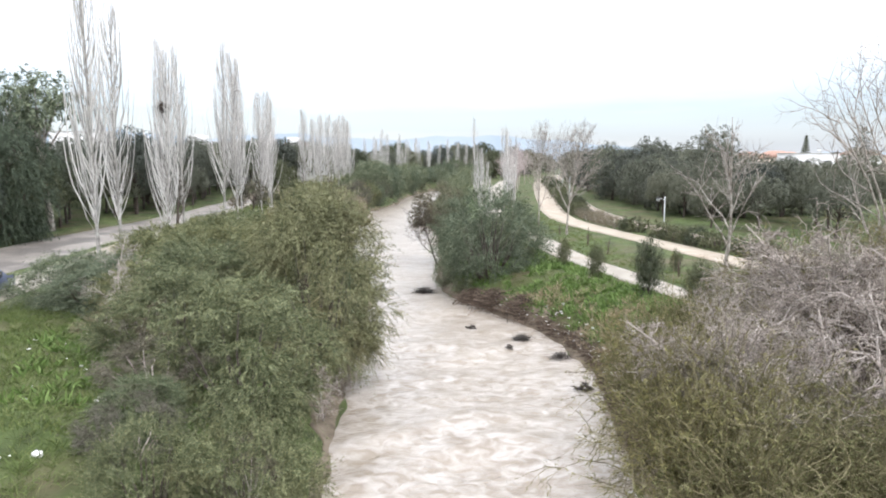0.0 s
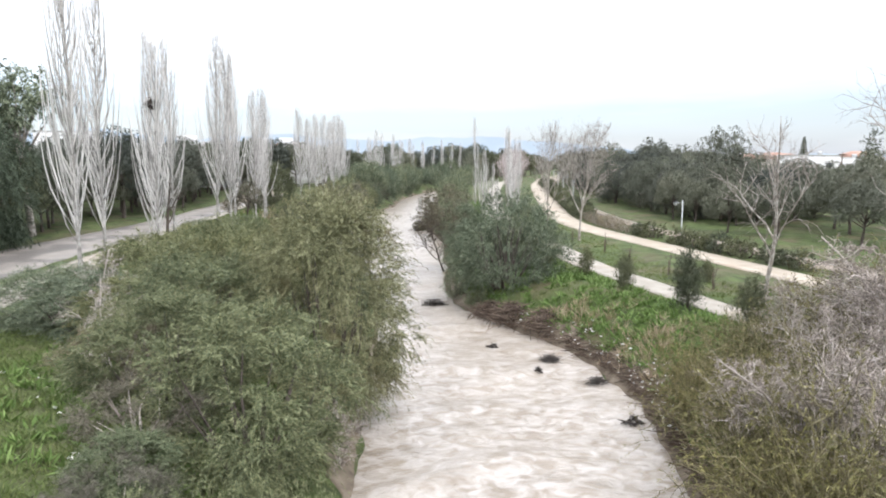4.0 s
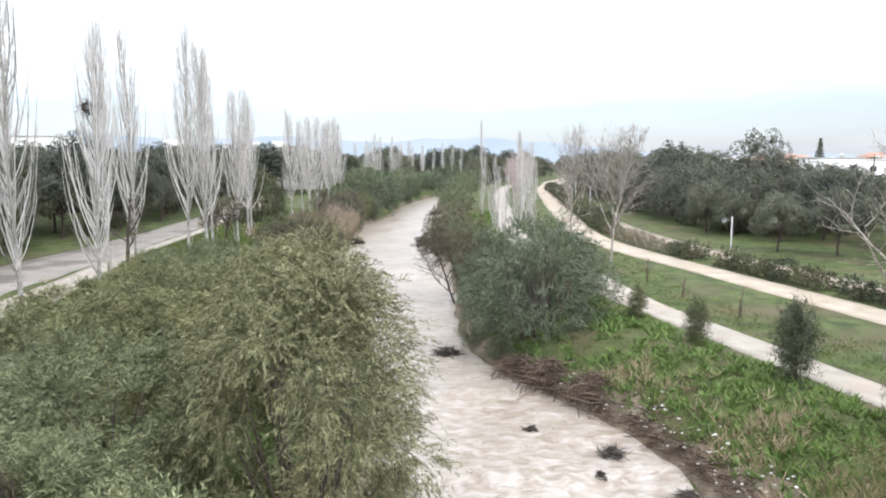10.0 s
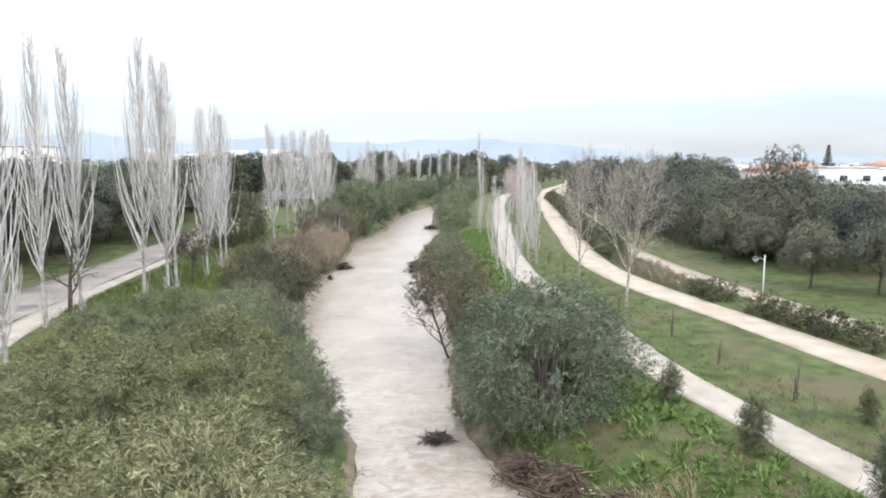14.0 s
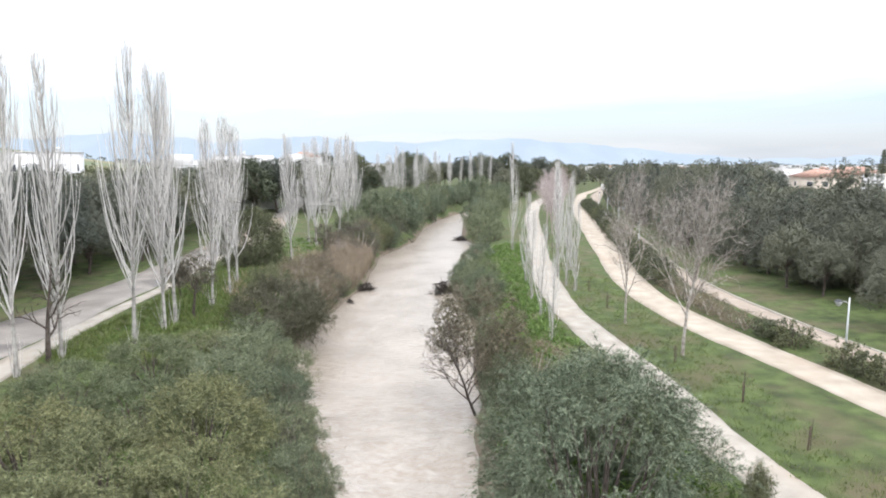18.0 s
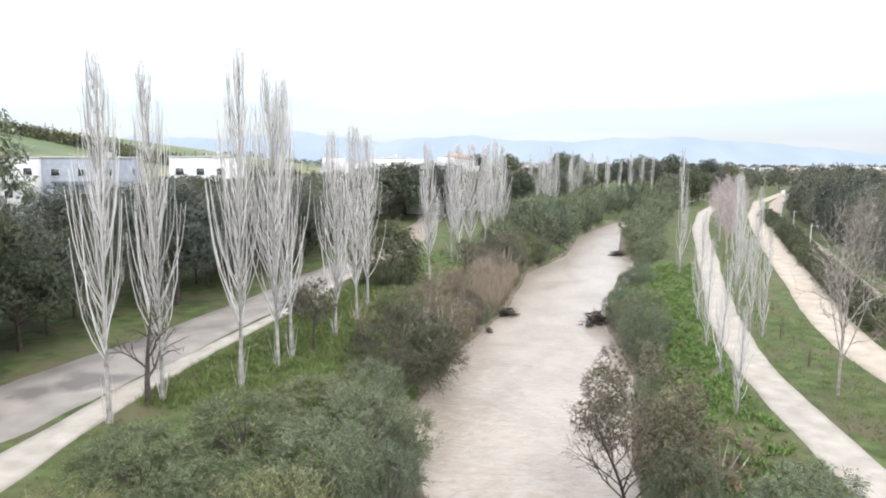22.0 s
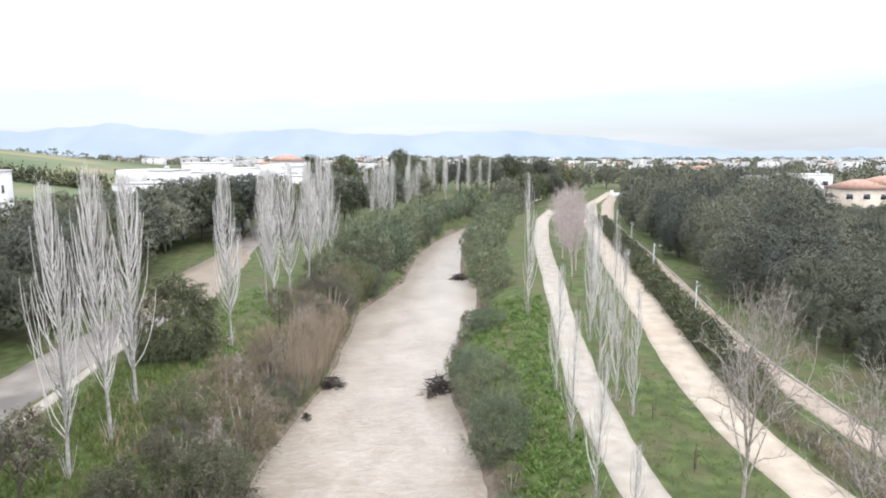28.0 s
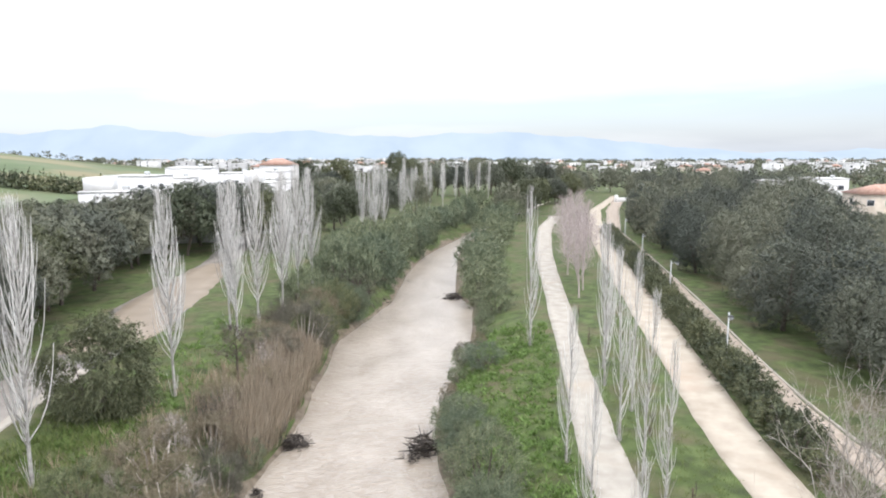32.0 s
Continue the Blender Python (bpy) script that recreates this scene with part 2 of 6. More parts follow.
WET_WOOD = material("wet_dark_wood", [(0.02, 0.017, 0.015), (0.055, 0.045, 0.038), (0.10, 0.085, 0.07)], scale=3, bump=0.5, island=0.6, rough=0.6)
LITTER = material("pale_litter", [(0.55, 0.54, 0.52), (0.75, 0.74, 0.72), (0.82, 0.80, 0.76)], scale=3, bump=0.1, island=0.6, rough=0.6)
# white town walls with the grey of distance in their colour, varied per house
TOWN_WALL = material("distance_greyed_wall", [(0.36, 0.355, 0.35), (0.52, 0.51, 0.50), (0.66, 0.65, 0.63)], scale=0.4, bump=0.1, random_object=0.7)
WHITE_WALL = material("white_render_wall", [(0.618, 0.609, 0.591), (0.689, 0.680, 0.662), (0.733, 0.724, 0.707)], scale=0.5, bump=0.1, bump_scale=8)
BEIGE_WALL = material("beige_render_wall", [(0.52, 0.44, 0.36), (0.60, 0.52, 0.43), (0.66, 0.58, 0.49)], scale=0.5, bump=0.1)
GREY_WALL = material("grey_panel", [(0.22, 0.24, 0.27), (0.28, 0.30, 0.33), (0.33, 0.35, 0.38)], scale=0.7, bump=0.1)
ROOF_TILE = material("red_roof_tile", [(0.304, 0.176, 0.132), (0.399, 0.248, 0.190), (0.475, 0.330, 0.265)], scale=1.5, bump=0.6, bump_scale=6)
FLAT_ROOF = material("pale_flat_roof", [(0.495, 0.486, 0.468), (0.594, 0.585, 0.558), (0.666, 0.657, 0.630)], scale=0.5, bump=0.2)
GLASS = material("dark_window_pane", [(0.03, 0.035, 0.042), (0.06, 0.066, 0.075)], scale=0.8, bump=0, rough=0.12, spec=0.6)
STEEL = material("galvanised_steel", [(0.42, 0.43, 0.43), (0.55, 0.56, 0.55)], scale=6, bump=0.1, rough=0.5, metal=0.5)
DARK_METAL = material("dark_painted_metal", [(0.025, 0.026, 0.028), (0.05, 0.05, 0.052)], scale=6, bump=0.1, rough=0.45, spec=0.5)
LAMP_GLASS = material("lamp_bowl", [(0.34, 0.36, 0.37), (0.46, 0.47, 0.47)], scale=5, bump=0, rough=0.3)
STAKE = material("weathered_stake", [(0.07, 0.05, 0.038), (0.13, 0.10, 0.075)], scale=8, bump=0.4)
CAR_BLUE = material("blue_car_paint", [(0.022, 0.036, 0.095), (0.030, 0.048, 0.12)], scale=2, bump=0, rough=0.3, spec=0.6)
RUBBER = material("black_rubber", [(0.015, 0.015, 0.015), (0.03, 0.03, 0.03)], scale=9, bump=0.2, rough=0.8)
FIELD = material("terraced_field", [(0.078, 0.107, 0.049), (0.107, 0.139, 0.066), (0.139, 0.150, 0.089)], scale=0.03, detail=7, bump=0.3,
                 second=((0.20, 0.175, 0.10), 0.018, 0.5, 0.6))
MUD_WATER = material("flooded_mud", [(0.207, 0.166, 0.122), (0.265, 0.217, 0.162)], scale=0.3, bump=0.05, rough=0.5, spec=0.25)

# the flooded river: opaque silt, pale, with foam streaks drawn out along the flow
WATER = bpy.data.materials.new("silty_flood_water")
WATER.use_nodes = True
n_, l_ = WATER.node_tree.nodes, WATER.node_tree.links
silt = n_["Principled BSDF"]
silt.inputs["Roughness"].default_value, silt.inputs["Specular IOR Level"].default_value = 0.28, 0.45
tc_ = n_.new("ShaderNodeTexCoord")


def flow_noise(scale, stretch_xyz, detail, distortion=0.0):
    mp = n_.new("ShaderNodeMapping")
    mp.inputs["Scale"].default_value = stretch_xyz
    l_.new(tc_.outputs["Object"], mp.inputs["Vector"])
    t = n_.new("ShaderNodeTexNoise")
    t.inputs["Scale"].default_value, t.inputs["Detail"].default_value, t.inputs["Distortion"].default_value = scale, detail, distortion
    l_.new(mp.outputs["Vector"], t.inputs["Vector"])
    return t.outputs["Fac"]


base = n_.new("ShaderNodeValToRGB")
base.color_ramp.elements[0].position, base.color_ramp.elements[0].color = 0.35, (0.245, 0.203, 0.155, 1)
base.color_ramp.elements[1].position, base.color_ramp.elements[1].color = 0.65, (0.322, 0.276, 0.222, 1)
l_.new(flow_noise(0.28, (1, 0.6, 1), 6, 0.6), base.inputs["Fac"])
foam = n_.new("ShaderNodeMapRange")
foam.inputs["From Min"].default_value, foam.inputs["From Max"].default_value = 0.38, 0.80
l_.new(flow_noise(1.8, (0.8, 1.0, 1), 10, 0.9), foam.inputs["Value"])
rapid = n_.new("ShaderNodeSeparateXYZ")
l_.new(tc_.outputs["Object"], rapid.inputs[0])
calm = n_.new("ShaderNodeMapRange")
calm.inputs["From Min"].default_value, calm.inputs["From Max"].default_value = 34.0, 70.0
calm.inputs["To Min"].default_value, calm.inputs["To Max"].default_value = 1.0, 0.25
l_.new(rapid.outputs["Y"], calm.inputs["Value"])
amount = n_.new("ShaderNodeMath")
amount.operation = "MULTIPLY"
l_.new(foam.outputs[0], amount.inputs[0])
l_.new(calm.outputs[0], amount.inputs[1])
mix_ = n_.new("ShaderNodeMix")
mix_.data_type = "RGBA"
l_.new(amount.outputs[0], mix_.inputs[0])
l_.new(base.outputs["Color"], mix_.inputs[6])
mix_.inputs[7].default_value = (0.56, 0.525, 0.49, 1)
# dark wave faces of the ripples, painted into the water as browner streaks
ripple_shade = n_.new("ShaderNodeMapRange")
ripple_shade.inputs["From Min"].default_value, ripple_shade.inputs["From Max"].default_value = 0.56, 0.72
ripple_shade.inputs["To Max"].default_value = 0.32
l_.new(flow_noise(1.3, (0.8, 1.1, 1), 8, 1.2), ripple_shade.inputs["Value"])
shaded_water = n_.new("ShaderNodeMix")
shaded_water.data_type = "RGBA"
l_.new(ripple_shade.outputs[0], shaded_water.inputs[0])
l_.new(mix_.outputs[2], shaded_water.inputs[6])
shaded_water.inputs[7].default_value = (0.215, 0.172, 0.128, 1)
l_.new(shaded_water.outputs[2], silt.inputs["Base Color"])
ripple = n_.new("ShaderNodeBump")
ripple.inputs["Strength"].default_value, ripple.inputs["Distance"].default_value = 0.75, 0.16
l_.new(flow_noise(1.9, (0.8, 1.1, 1), 9, 0.9), ripple.inputs["Height"])
l_.new(ripple.outputs["Normal"], silt.inputs["Normal"])


# ---- mesh helpers ----
class Geo:
    """Gathers vertices and faces, then becomes one mesh."""

    def __init__(self):
        self.v, self.q, self.t, self.n = [], [], [], 0

    def add(self, verts, quads=None, tris=None):
        verts = np.asarray(verts, float).reshape(-1, 3)
        if quads is not None and len(quads):
            self.q.append(np.asarray(quads, int) + self.n)
        if tris is not None and len(tris):
            self.t.append(np.asarray(tris, int) + self.n)
        self.v.append(verts)
        self.n += len(verts)

    def tube(self, points, radii, sides=5, cap=True):
        points, radii = np.asarray(points, float), np.asarray(radii, float)
        k = len(points)
        way = np.gradient(points, axis=0)
        way /= np.linalg.norm(way, axis=1)[:, None] + 1e-9
        ref = np.where(np.abs(way[:, 2:3]) > 0.9, [[1.0, 0, 0]], [[0, 0, 1.0]])
        a = np.cross(way, ref)
        a /= np.linalg.norm(a, axis=1)[:, None] + 1e-9
        b = np.cross(way, a)
        ang = np.arange(sides) * 2 * np.pi / sides
        ring = a[:, None] * np.cos(ang)[None, :, None] + b[:, None] * np.sin(ang)[None, :, None]
        verts = points[:, None] + ring * radii[:, None, None]
        i, j = np.meshgrid(np.arange(k - 1), np.arange(sides), indexing="ij")
        j2 = (j + 1) % sides
        quads = np.stack([i * sides + j, i * sides + j2, (i + 1) * sides + j2, (i + 1) * sides + j], -1).reshape(-1, 4)
        tris = [[(k - 1) * sides, (k - 1) * sides + s, (k - 1) * sides + s + 1] for s in range(1, sides - 1)] if cap else None
        self.add(verts, quads, tris)

    def slivers(self, at, way, length, width, rng, bend=0.0, face=None):
        """Many narrow leaves, each a rhombus from its foot."""
        n = len(at)
        way = way / (np.linalg.norm(way, axis=1)[:, None] + 1e-9)
        side = np.cross(way, rng.normal(size=(n, 3)) if face is None else face + rng.normal(size=(n, 3)) * 0.45)
        side /= np.linalg.norm(side, axis=1)[:, None] + 1e-9
        length, width = np.broadcast_to(length, n)[:, None], np.broadcast_to(width, n)[:, None]
        tip = at + way * length + np.array([0, 0, -bend]) * length
        mid = at + way * length * 0.45
        verts = np.stack([at, mid + side * width / 2, tip, mid - side * width / 2], 1)
        self.add(verts, np.arange(4 * n).reshape(-1, 4))

    def box(self, low, high):
        (x0, y0, z0), (x1, y1, z1) = low, high
        v = [(x0, y0, z0), (x1, y0, z0), (x1, y1, z0), (x0, y1, z0), (x0, y0, z1), (x1, y0, z1), (x1, y1, z1), (x0, y1, z1)]
        self.add(v, [(3, 2, 1, 0), (4, 5, 6, 7), (0, 1, 5, 4), (1, 2, 6, 5), (2, 3, 7, 6), (3, 0, 4, 7)])

    def mesh(self, name, mat, smooth=False):
        me = bpy.data.meshes.new(name)
        v = np.concatenate(self.v)
        q = np.concatenate(self.q) if self.q else np.zeros((0, 4), int)
        t = np.concatenate(self.t) if self.t else np.zeros((0, 3), int)
        me.vertices.add(len(v))
        me.vertices.foreach_set("co", v.ravel().astype(np.float32))
        loops = np.concatenate([q.ravel(), t.ravel()])
        me.loops.add(len(loops))
        me.loops.foreach_set("vertex_index", loops.astype(np.int32))
        start = np.concatenate([np.arange(len(q)) * 4, 4 * len(q) + np.arange(len(t)) * 3])
        me.polygons.add(len(start))
        me.polygons.foreach_set("loop_start", start.astype(np.int32))
        if smooth:
            me.polygons.foreach_set("use_smooth", np.ones(len(start), bool))
        me.update(calc_edges=True)
        me.validate()
        me.materials.append(mat)
        return me


def part(name, geo, mat, parent=None, label="", smooth=False, at=None):
    """One mesh object, under a thing or a part; at: its place within it."""
    ob = new(name, geo.mesh(name, mat, smooth) if isinstance(geo, Geo) else geo)
    if parent is not None:
        ob.parent = parent
    if at is not None:
        ob.matrix_basis = at
    return tagged(ob, label)


def thing(name, label, category, group="", kind="", at=None):
    ob = new(name)
    ob.empty_display_size = 0.2
    if at is not None:
        ob.matrix_basis = at
    return tagged(ob, label, category, group, kind)


def spread(rng, n):
    """Even random unit vectors."""
    v = rng.normal(size=(n, 3))
    return v / np.linalg.norm(v, axis=1)[:, None]


# ---- plan: lines of the river and the ways, as x over y ----
LEFT_Y = [-60, 0, 20, 27, 34, 45, 52, 58, 67, 75, 82, 92, 104, 130, 148, 170, 188, 204, 216, 232, 300, 420]
LEFT_X = [-3, -3, -3.2, -4, -3.9, -3.9, -4.4, -6.7, -9.5, -12.4, -12.7, -12.3, -10.7, -11.0, -6.8, -5.8, -3.4, 0.8, 4.4, 9, 30, 86]
RIGHT_Y = [-60, 0, 15, 21, 30, 33, 37, 42, 47, 52, 57, 64, 88, 97, 104, 109, 118, 127, 145, 153, 187, 205, 217, 232, 300, 420]
RIGHT_X = [6, 6, 6.4, 6.8, 7.8, 8.0, 7.5, 5.6, 2.9, 1.4, 0.5, 0.9, 1.6, 0.3, -0.4, -0.5, 1.0, 2.9, 4.0, 1.8, 2.9, 5.0, 7.6, 12, 34, 90]
RIVERSIDE = [(-60, 31, 2.0), (0, 22.0, 2.0), (20, 18.6, 2.2), (35, 15.9, 2.2), (39, 14.9, 2.2), (47, 13.0, 2.3), (54, 11.4, 2.4), (62, 10.9, 2.6), (70, 10.2, 2.8), (77, 9.5, 2.7), (84, 9.0, 2.5),
             (98, 9.4, 2.6), (119, 11.5, 2.6), (145, 14.2, 2.6), (177, 17.6, 3.0), (215, 23.4, 3.4), (242, 30.5, 3.2)]
MAIN_WAY = [(-60, 45, 3.4), (0, 33, 3.4), (20, 29.2, 3.4), (43, 25.2, 3.3), (49, 24.2, 3.3), (55, 23.0, 3.3), (66, 20.6, 3.2), (79, 18.0, 3.2), (88, 17.3, 3.3), (100, 18.2, 3.6),
            (105.7, 19.0, 3.7), (143, 24.0, 3.8), (187, 30.2, 3.6), (207, 33.4, 3.4), (260, 45, 3.2), (320, 66, 3.2)]
FAR_WAY = [(-60, 52, 2.6), (0, 40, 2.6), (30, 34.5, 2.6), (56, 28.8, 2.6), (75, 25.3, 2.2), (90, 24.1, 2.1), (104, 24.5, 2.1), (117, 26.1, 2.1), (139, 29.4, 2.2), (177, 34.1, 2.4), (207, 37.3, 2.9), (260, 50, 3.7), (300, 62, 3.9)]
PAVEMENT = [(-40, -22.0, 3.4), (20, -22.6, 3.2), (54, -24.9, 3.2), (64, -26.0, 1.8), (72, -26.8, 1.5), (80, -27.0, 1.2), (90, -26.9, 1.1), (101, -27.8, 1.0), (112, -28.4, 0.9)]
ROAD = [(-40, -30, 8), (20, -30.2, 8), (54, -31.2, 7.4), (64, -31.2, 7.4), (72, -30.8, 6.4), (80, -30.4, 5.2), (90, -30.3, 5.0), (101, -30.8, 5.0), (112, -30.4, 5.5),
        (120, -30.3, 7.2), (130, -31.6, 8.6), (140, -32.4, 7.6), (150, -33.2, 6.6), (163, -34.6, 5.0), (230, -43, 4)]


def left_edge(y):
    return np.interp(y, LEFT_Y, LEFT_X)


def right_edge(y):
    return np.interp(y, RIGHT_Y, RIGHT_X)


def along(line, y):
    line = np.array(line)
    return np.interp(y, line[:, 0], line[:, 1]), np.interp(y, line[:, 0], line[:, 2])


def ground_z(x, y, rough=True):
    x, y = np.asarray(x, float), np.asarray(y, float)
    dr, dl = x - right_edge(y), left_edge(y) - x
    right = 2.4 * (1 - (1 - np.clip(dr, 0, 6.5) / 6.5) ** 2)
    left = 3.0 * (1 - (1 - np.clip(dl, 0, 9) / 9) ** 2)
    z = np.where(dr > 0, right, np.where(dl > 0, left, -np.clip(np.minimum(-dr, -dl), 0, 2) * 0.7))
    lump = 0.10 * np.sin(x * 0.9 + 1.3 * np.sin(y * 0.31)) * np.sin(y * 0.7 + np.sin(x * 0.4)) + 0.05 * np.sin(x * 2.3 + y * 1.1) * np.sin(y * 1.9 - x)
    free = np.clip(np.maximum(dr, dl) / 2, 0, 1)
    for line in (RIVERSIDE, MAIN_WAY, FAR_WAY, PAVEMENT, ROAD):
        cx, w = along(line, y)
        free = free * np.clip((np.abs(x - cx) - w / 2 - 0.3) / 1.5, 0, 1)
    z = z + lump * free * (1 if rough else 0)
    # the slope of fields behind the houses
    far = np.clip((-x - 105) / 270, 0, 1) * np.clip((y + 100) / 150, 0, 1) * np.clip((900 - y) / 500, 0, 1)
    z = z + 30 * far * far * (3 - 2 * far)
    # the plain falls gently towards the town
    z = z - np.clip(y - 330, 0, 1400) * 0.008
    return z


def grid_lines(parts):
    out = [parts[0][0]]
    for start, stop, step in parts:
        out += list(np.arange(start, stop, step)[1 if out and abs(out[-1] - start) < 1e-6 else 0 :])
    out.append(parts[-1][1])
    return np.array(sorted(set(np.round(out, 3))))


gx = grid_lines([(-4500, -900, 600), (-900, -300, 60), (-300, -60, 12), (-60, -18, 1.5), (-18, 22, 0.55), (22, 60, 1.6), (60, 300, 12), (300, 900, 60), (900, 4500, 600)])
gy = grid_lines([(-900, -100, 100), (-100, -5, 8), (-5, 130, 0.8), (130, 260, 2.5), (260, 500, 12), (500, 1000, 50), (1000, 4900, 390)])
GX, GY = np.meshgrid(gx, gy)
GZ = ground_z(GX, GY)
geo = Geo()
nx, ny = len(gx), len(gy)
i, j = np.meshgrid(np.arange(ny - 1), np.arange(nx - 1), indexing="ij")
geo.add(np.stack([GX, GY, GZ], -1), np.stack([i * nx + j, i * nx + j + 1, (i + 1) * nx + j + 1, (i + 1) * nx + j], -1).reshape(-1, 4))
tagged(part("ground", geo, GRASS, smooth=True), "green winter grass and bare soil on low river banks", "ground", kind="structure")


def ribbon(name, line, mat, label, category, lift=0.035, y0=None, y1=None, step=1.0, thick=0.25, ragged=0.12, seed=3):
    """A way laid on the ground: a slab that follows the line, with slightly ragged edges."""
    rng = np.random.default_rng(seed)
    ys = np.arange(y0 if y0 is not None else line[0][0], y1 if y1 is not None else line[-1][0], step)
    cx, w = along(line, ys)
    kernel = np.ones(9) / 9
    pad = lambda a: np.convolve(np.pad(a, 4, mode="edge"), kernel, mode="valid")  # noqa: E731
    cx, w = pad(cx), pad(w)
    cols = np.array([-0.5, -0.48, -0.25, 0, 0.25, 0.48, 0.5])
    wob = pad(rng.normal(size=len(ys))) * ragged * 2, pad(rng.normal(size=len(ys))) * ragged * 2
    X = cx[:, None] + cols[None] * w[:, None]
    X[:, :2] += wob[0][:, None]
    X[:, -2:] += wob[1][:, None]
    Y = np.repeat(ys[:, None], len(cols), 1)
    base = ground_z(X, Y, False)
    Z = np.maximum(base[:, 3:4], base) * 0 + base[:, 3:4] + lift
    Z = np.repeat(Z, len(cols), 1) if Z.shape[1] == 1 else Z
    Z[:, 0] -= thick
    Z[:, -1] -= thick
    g = Geo()
    k, m = X.shape
    i, j = np.meshgrid(np.arange(k - 1), np.arange(m - 1), indexing="ij")
    g.add(np.stack([X, Y, Z], -1), np.stack([i * m + j, i * m + j + 1, (i + 1) * m + j + 1, (i + 1) * m + j], -1).reshape(-1, 4))
    return tagged(part(name, g, mat), label, category, kind="structure")


ribbon("path", RIVERSIDE, PATH_MAT, "pale gravel riverside footpath, worn and puddled", "path", seed=3)
ribbon("path", MAIN_WAY, BEIGE_PATH, "wide pale beige footpath between grass verge and hedge", "path", seed=4)
ribbon("path", FAR_WAY, CONCRETE, "narrow grey path behind the clipped hedge", "path", seed=5)
ribbon("kerb", [(y, x + w / 2 + 0.06, 0.16) for y, x, w in FAR_WAY], PATH_MAT, "narrow pale concrete kerb along the path", "kerb", lift=0.11, seed=9, ragged=0.0)
ribbon("path", PAVEMENT, PATH_MAT, "pale sandy strip beside the muddy road", "path", lift=0.09, seed=6)
ribbon("road", ROAD, ASPHALT, "grey wet road covered with dried mud", "road", lift=0.05, seed=7, ragged=0.25)
ribbon("water", [(115, -29.6, 4.4), (121, -30.4, 6.6), (131, -31.7, 7.8), (142, -32.5, 6.6), (152, -33.2, 5.2), (163, -34.4, 3.0)], MUD_WATER, "brown puddle of flood water on the road", "puddle", lift=0.075, seed=8, ragged=0.6)

def edge_strip(edge, sign, label, seed):
    """Wet mud and washed soil along the water's edge."""
    rng = np.random.default_rng(seed)
    ys = np.arange(0, 235, 0.7)
    smooth = lambda k: np.convolve(rng.normal(size=len(ys) + k - 1), np.ones(k) / k, mode="valid")  # noqa: E731
    wide = (0.85 if sign > 0 else 0.35) + 1.6 * smooth(7) + 1.5 * smooth(3) * 0.5
    cols = np.linspace(-0.15, 1, 7)
    X = edge(ys)[:, None] + sign * cols[None] * np.clip(wide, 0.3, 3.6)[:, None]
    Y = np.repeat(ys[:, None], 7, 1)
    Z = ground_z(X, Y) + 0.05
    Z[:, -1] -= 0.12
    g = Geo()
    k, m = X.shape
    i, j = np.meshgrid(np.arange(k - 1), np.arange(m - 1), indexing="ij")
    q = np.stack([i * m + j, i * m + j + 1, (i + 1) * m + j + 1, (i + 1) * m + j], -1).reshape(-1, 4)
    g.add(np.stack([X, Y, Z], -1), q if sign > 0 else q[:, ::-1])
    tagged(part("river_bank", g, EARTH, smooth=True), label, "river bank", kind="structure")


edge_strip(left_edge, -1, "brown muddy soil washed bare at the water's edge", 14)
edge_strip(right_edge, 1, "brown muddy soil washed bare at the water's edge", 15)

# the river's surface, uneven with standing waves
ys = np.concatenate([np.arange(-60, 5, 3), np.arange(5, 75, 0.35), np.arange(75, 140, 0.8), np.arange(140, 420, 4)])
u = np.linspace(0, 1, 48)
L, R = left_edge(ys) - 1.2, right_edge(ys) + 1.2
X = L[:, None] + (R - L)[:, None] * u[None]
Y = np.repeat(ys[:, None], len(u), 1)
rng = np.random.default_rng(11)
Z = np.zeros_like(X)
for n in range(16):
    k = rng.uniform(0.5, 3.2)
    a = rng.uniform(-0.9, 0.9)
    Z += rng.uniform(0.4, 1.0) / k * np.sin(k * (np.cos(a) * Y + np.sin(a) * X) + rng.uniform(0, 6.3) + 0.8 * np.sin(0.37 * X + 0.2 * Y))
Z *= 0.050 * np.interp(Y, [0, 38, 60, 90, 150], [1.3, 1.25, 0.8, 0.55, 0.3])
geo = Geo()
k, m = X.shape
i, j = np.meshgrid(np.arange(k - 1), np.arange(m - 1), indexing="ij")
geo.add(np.stack([X, Y, Z], -1), np.stack([i * m + j, i * m + j + 1, (i + 1) * m + j + 1, (i + 1) * m + j], -1).reshape(-1, 4))
tagged(part("water", geo, WATER, smooth=True), "pale brown silty flood water racing between banks", "river", kind="structure")


# ---- plants: makers of shared meshes ----
def wander(p, way, length, n, rng, jitter=0.12, lift=0.0):
    """A bent line of n points from p."""
    pts, way = [np.array(p, float)], np.array(way, float)
    for _ in range(n - 1):
        way = way + rng.normal(size=3) * jitter + np.array([0, 0, lift])
        way /= np.linalg.norm(way)
        pts.append(pts[-1] + way * length / (n - 1))
    return np.array(pts), way


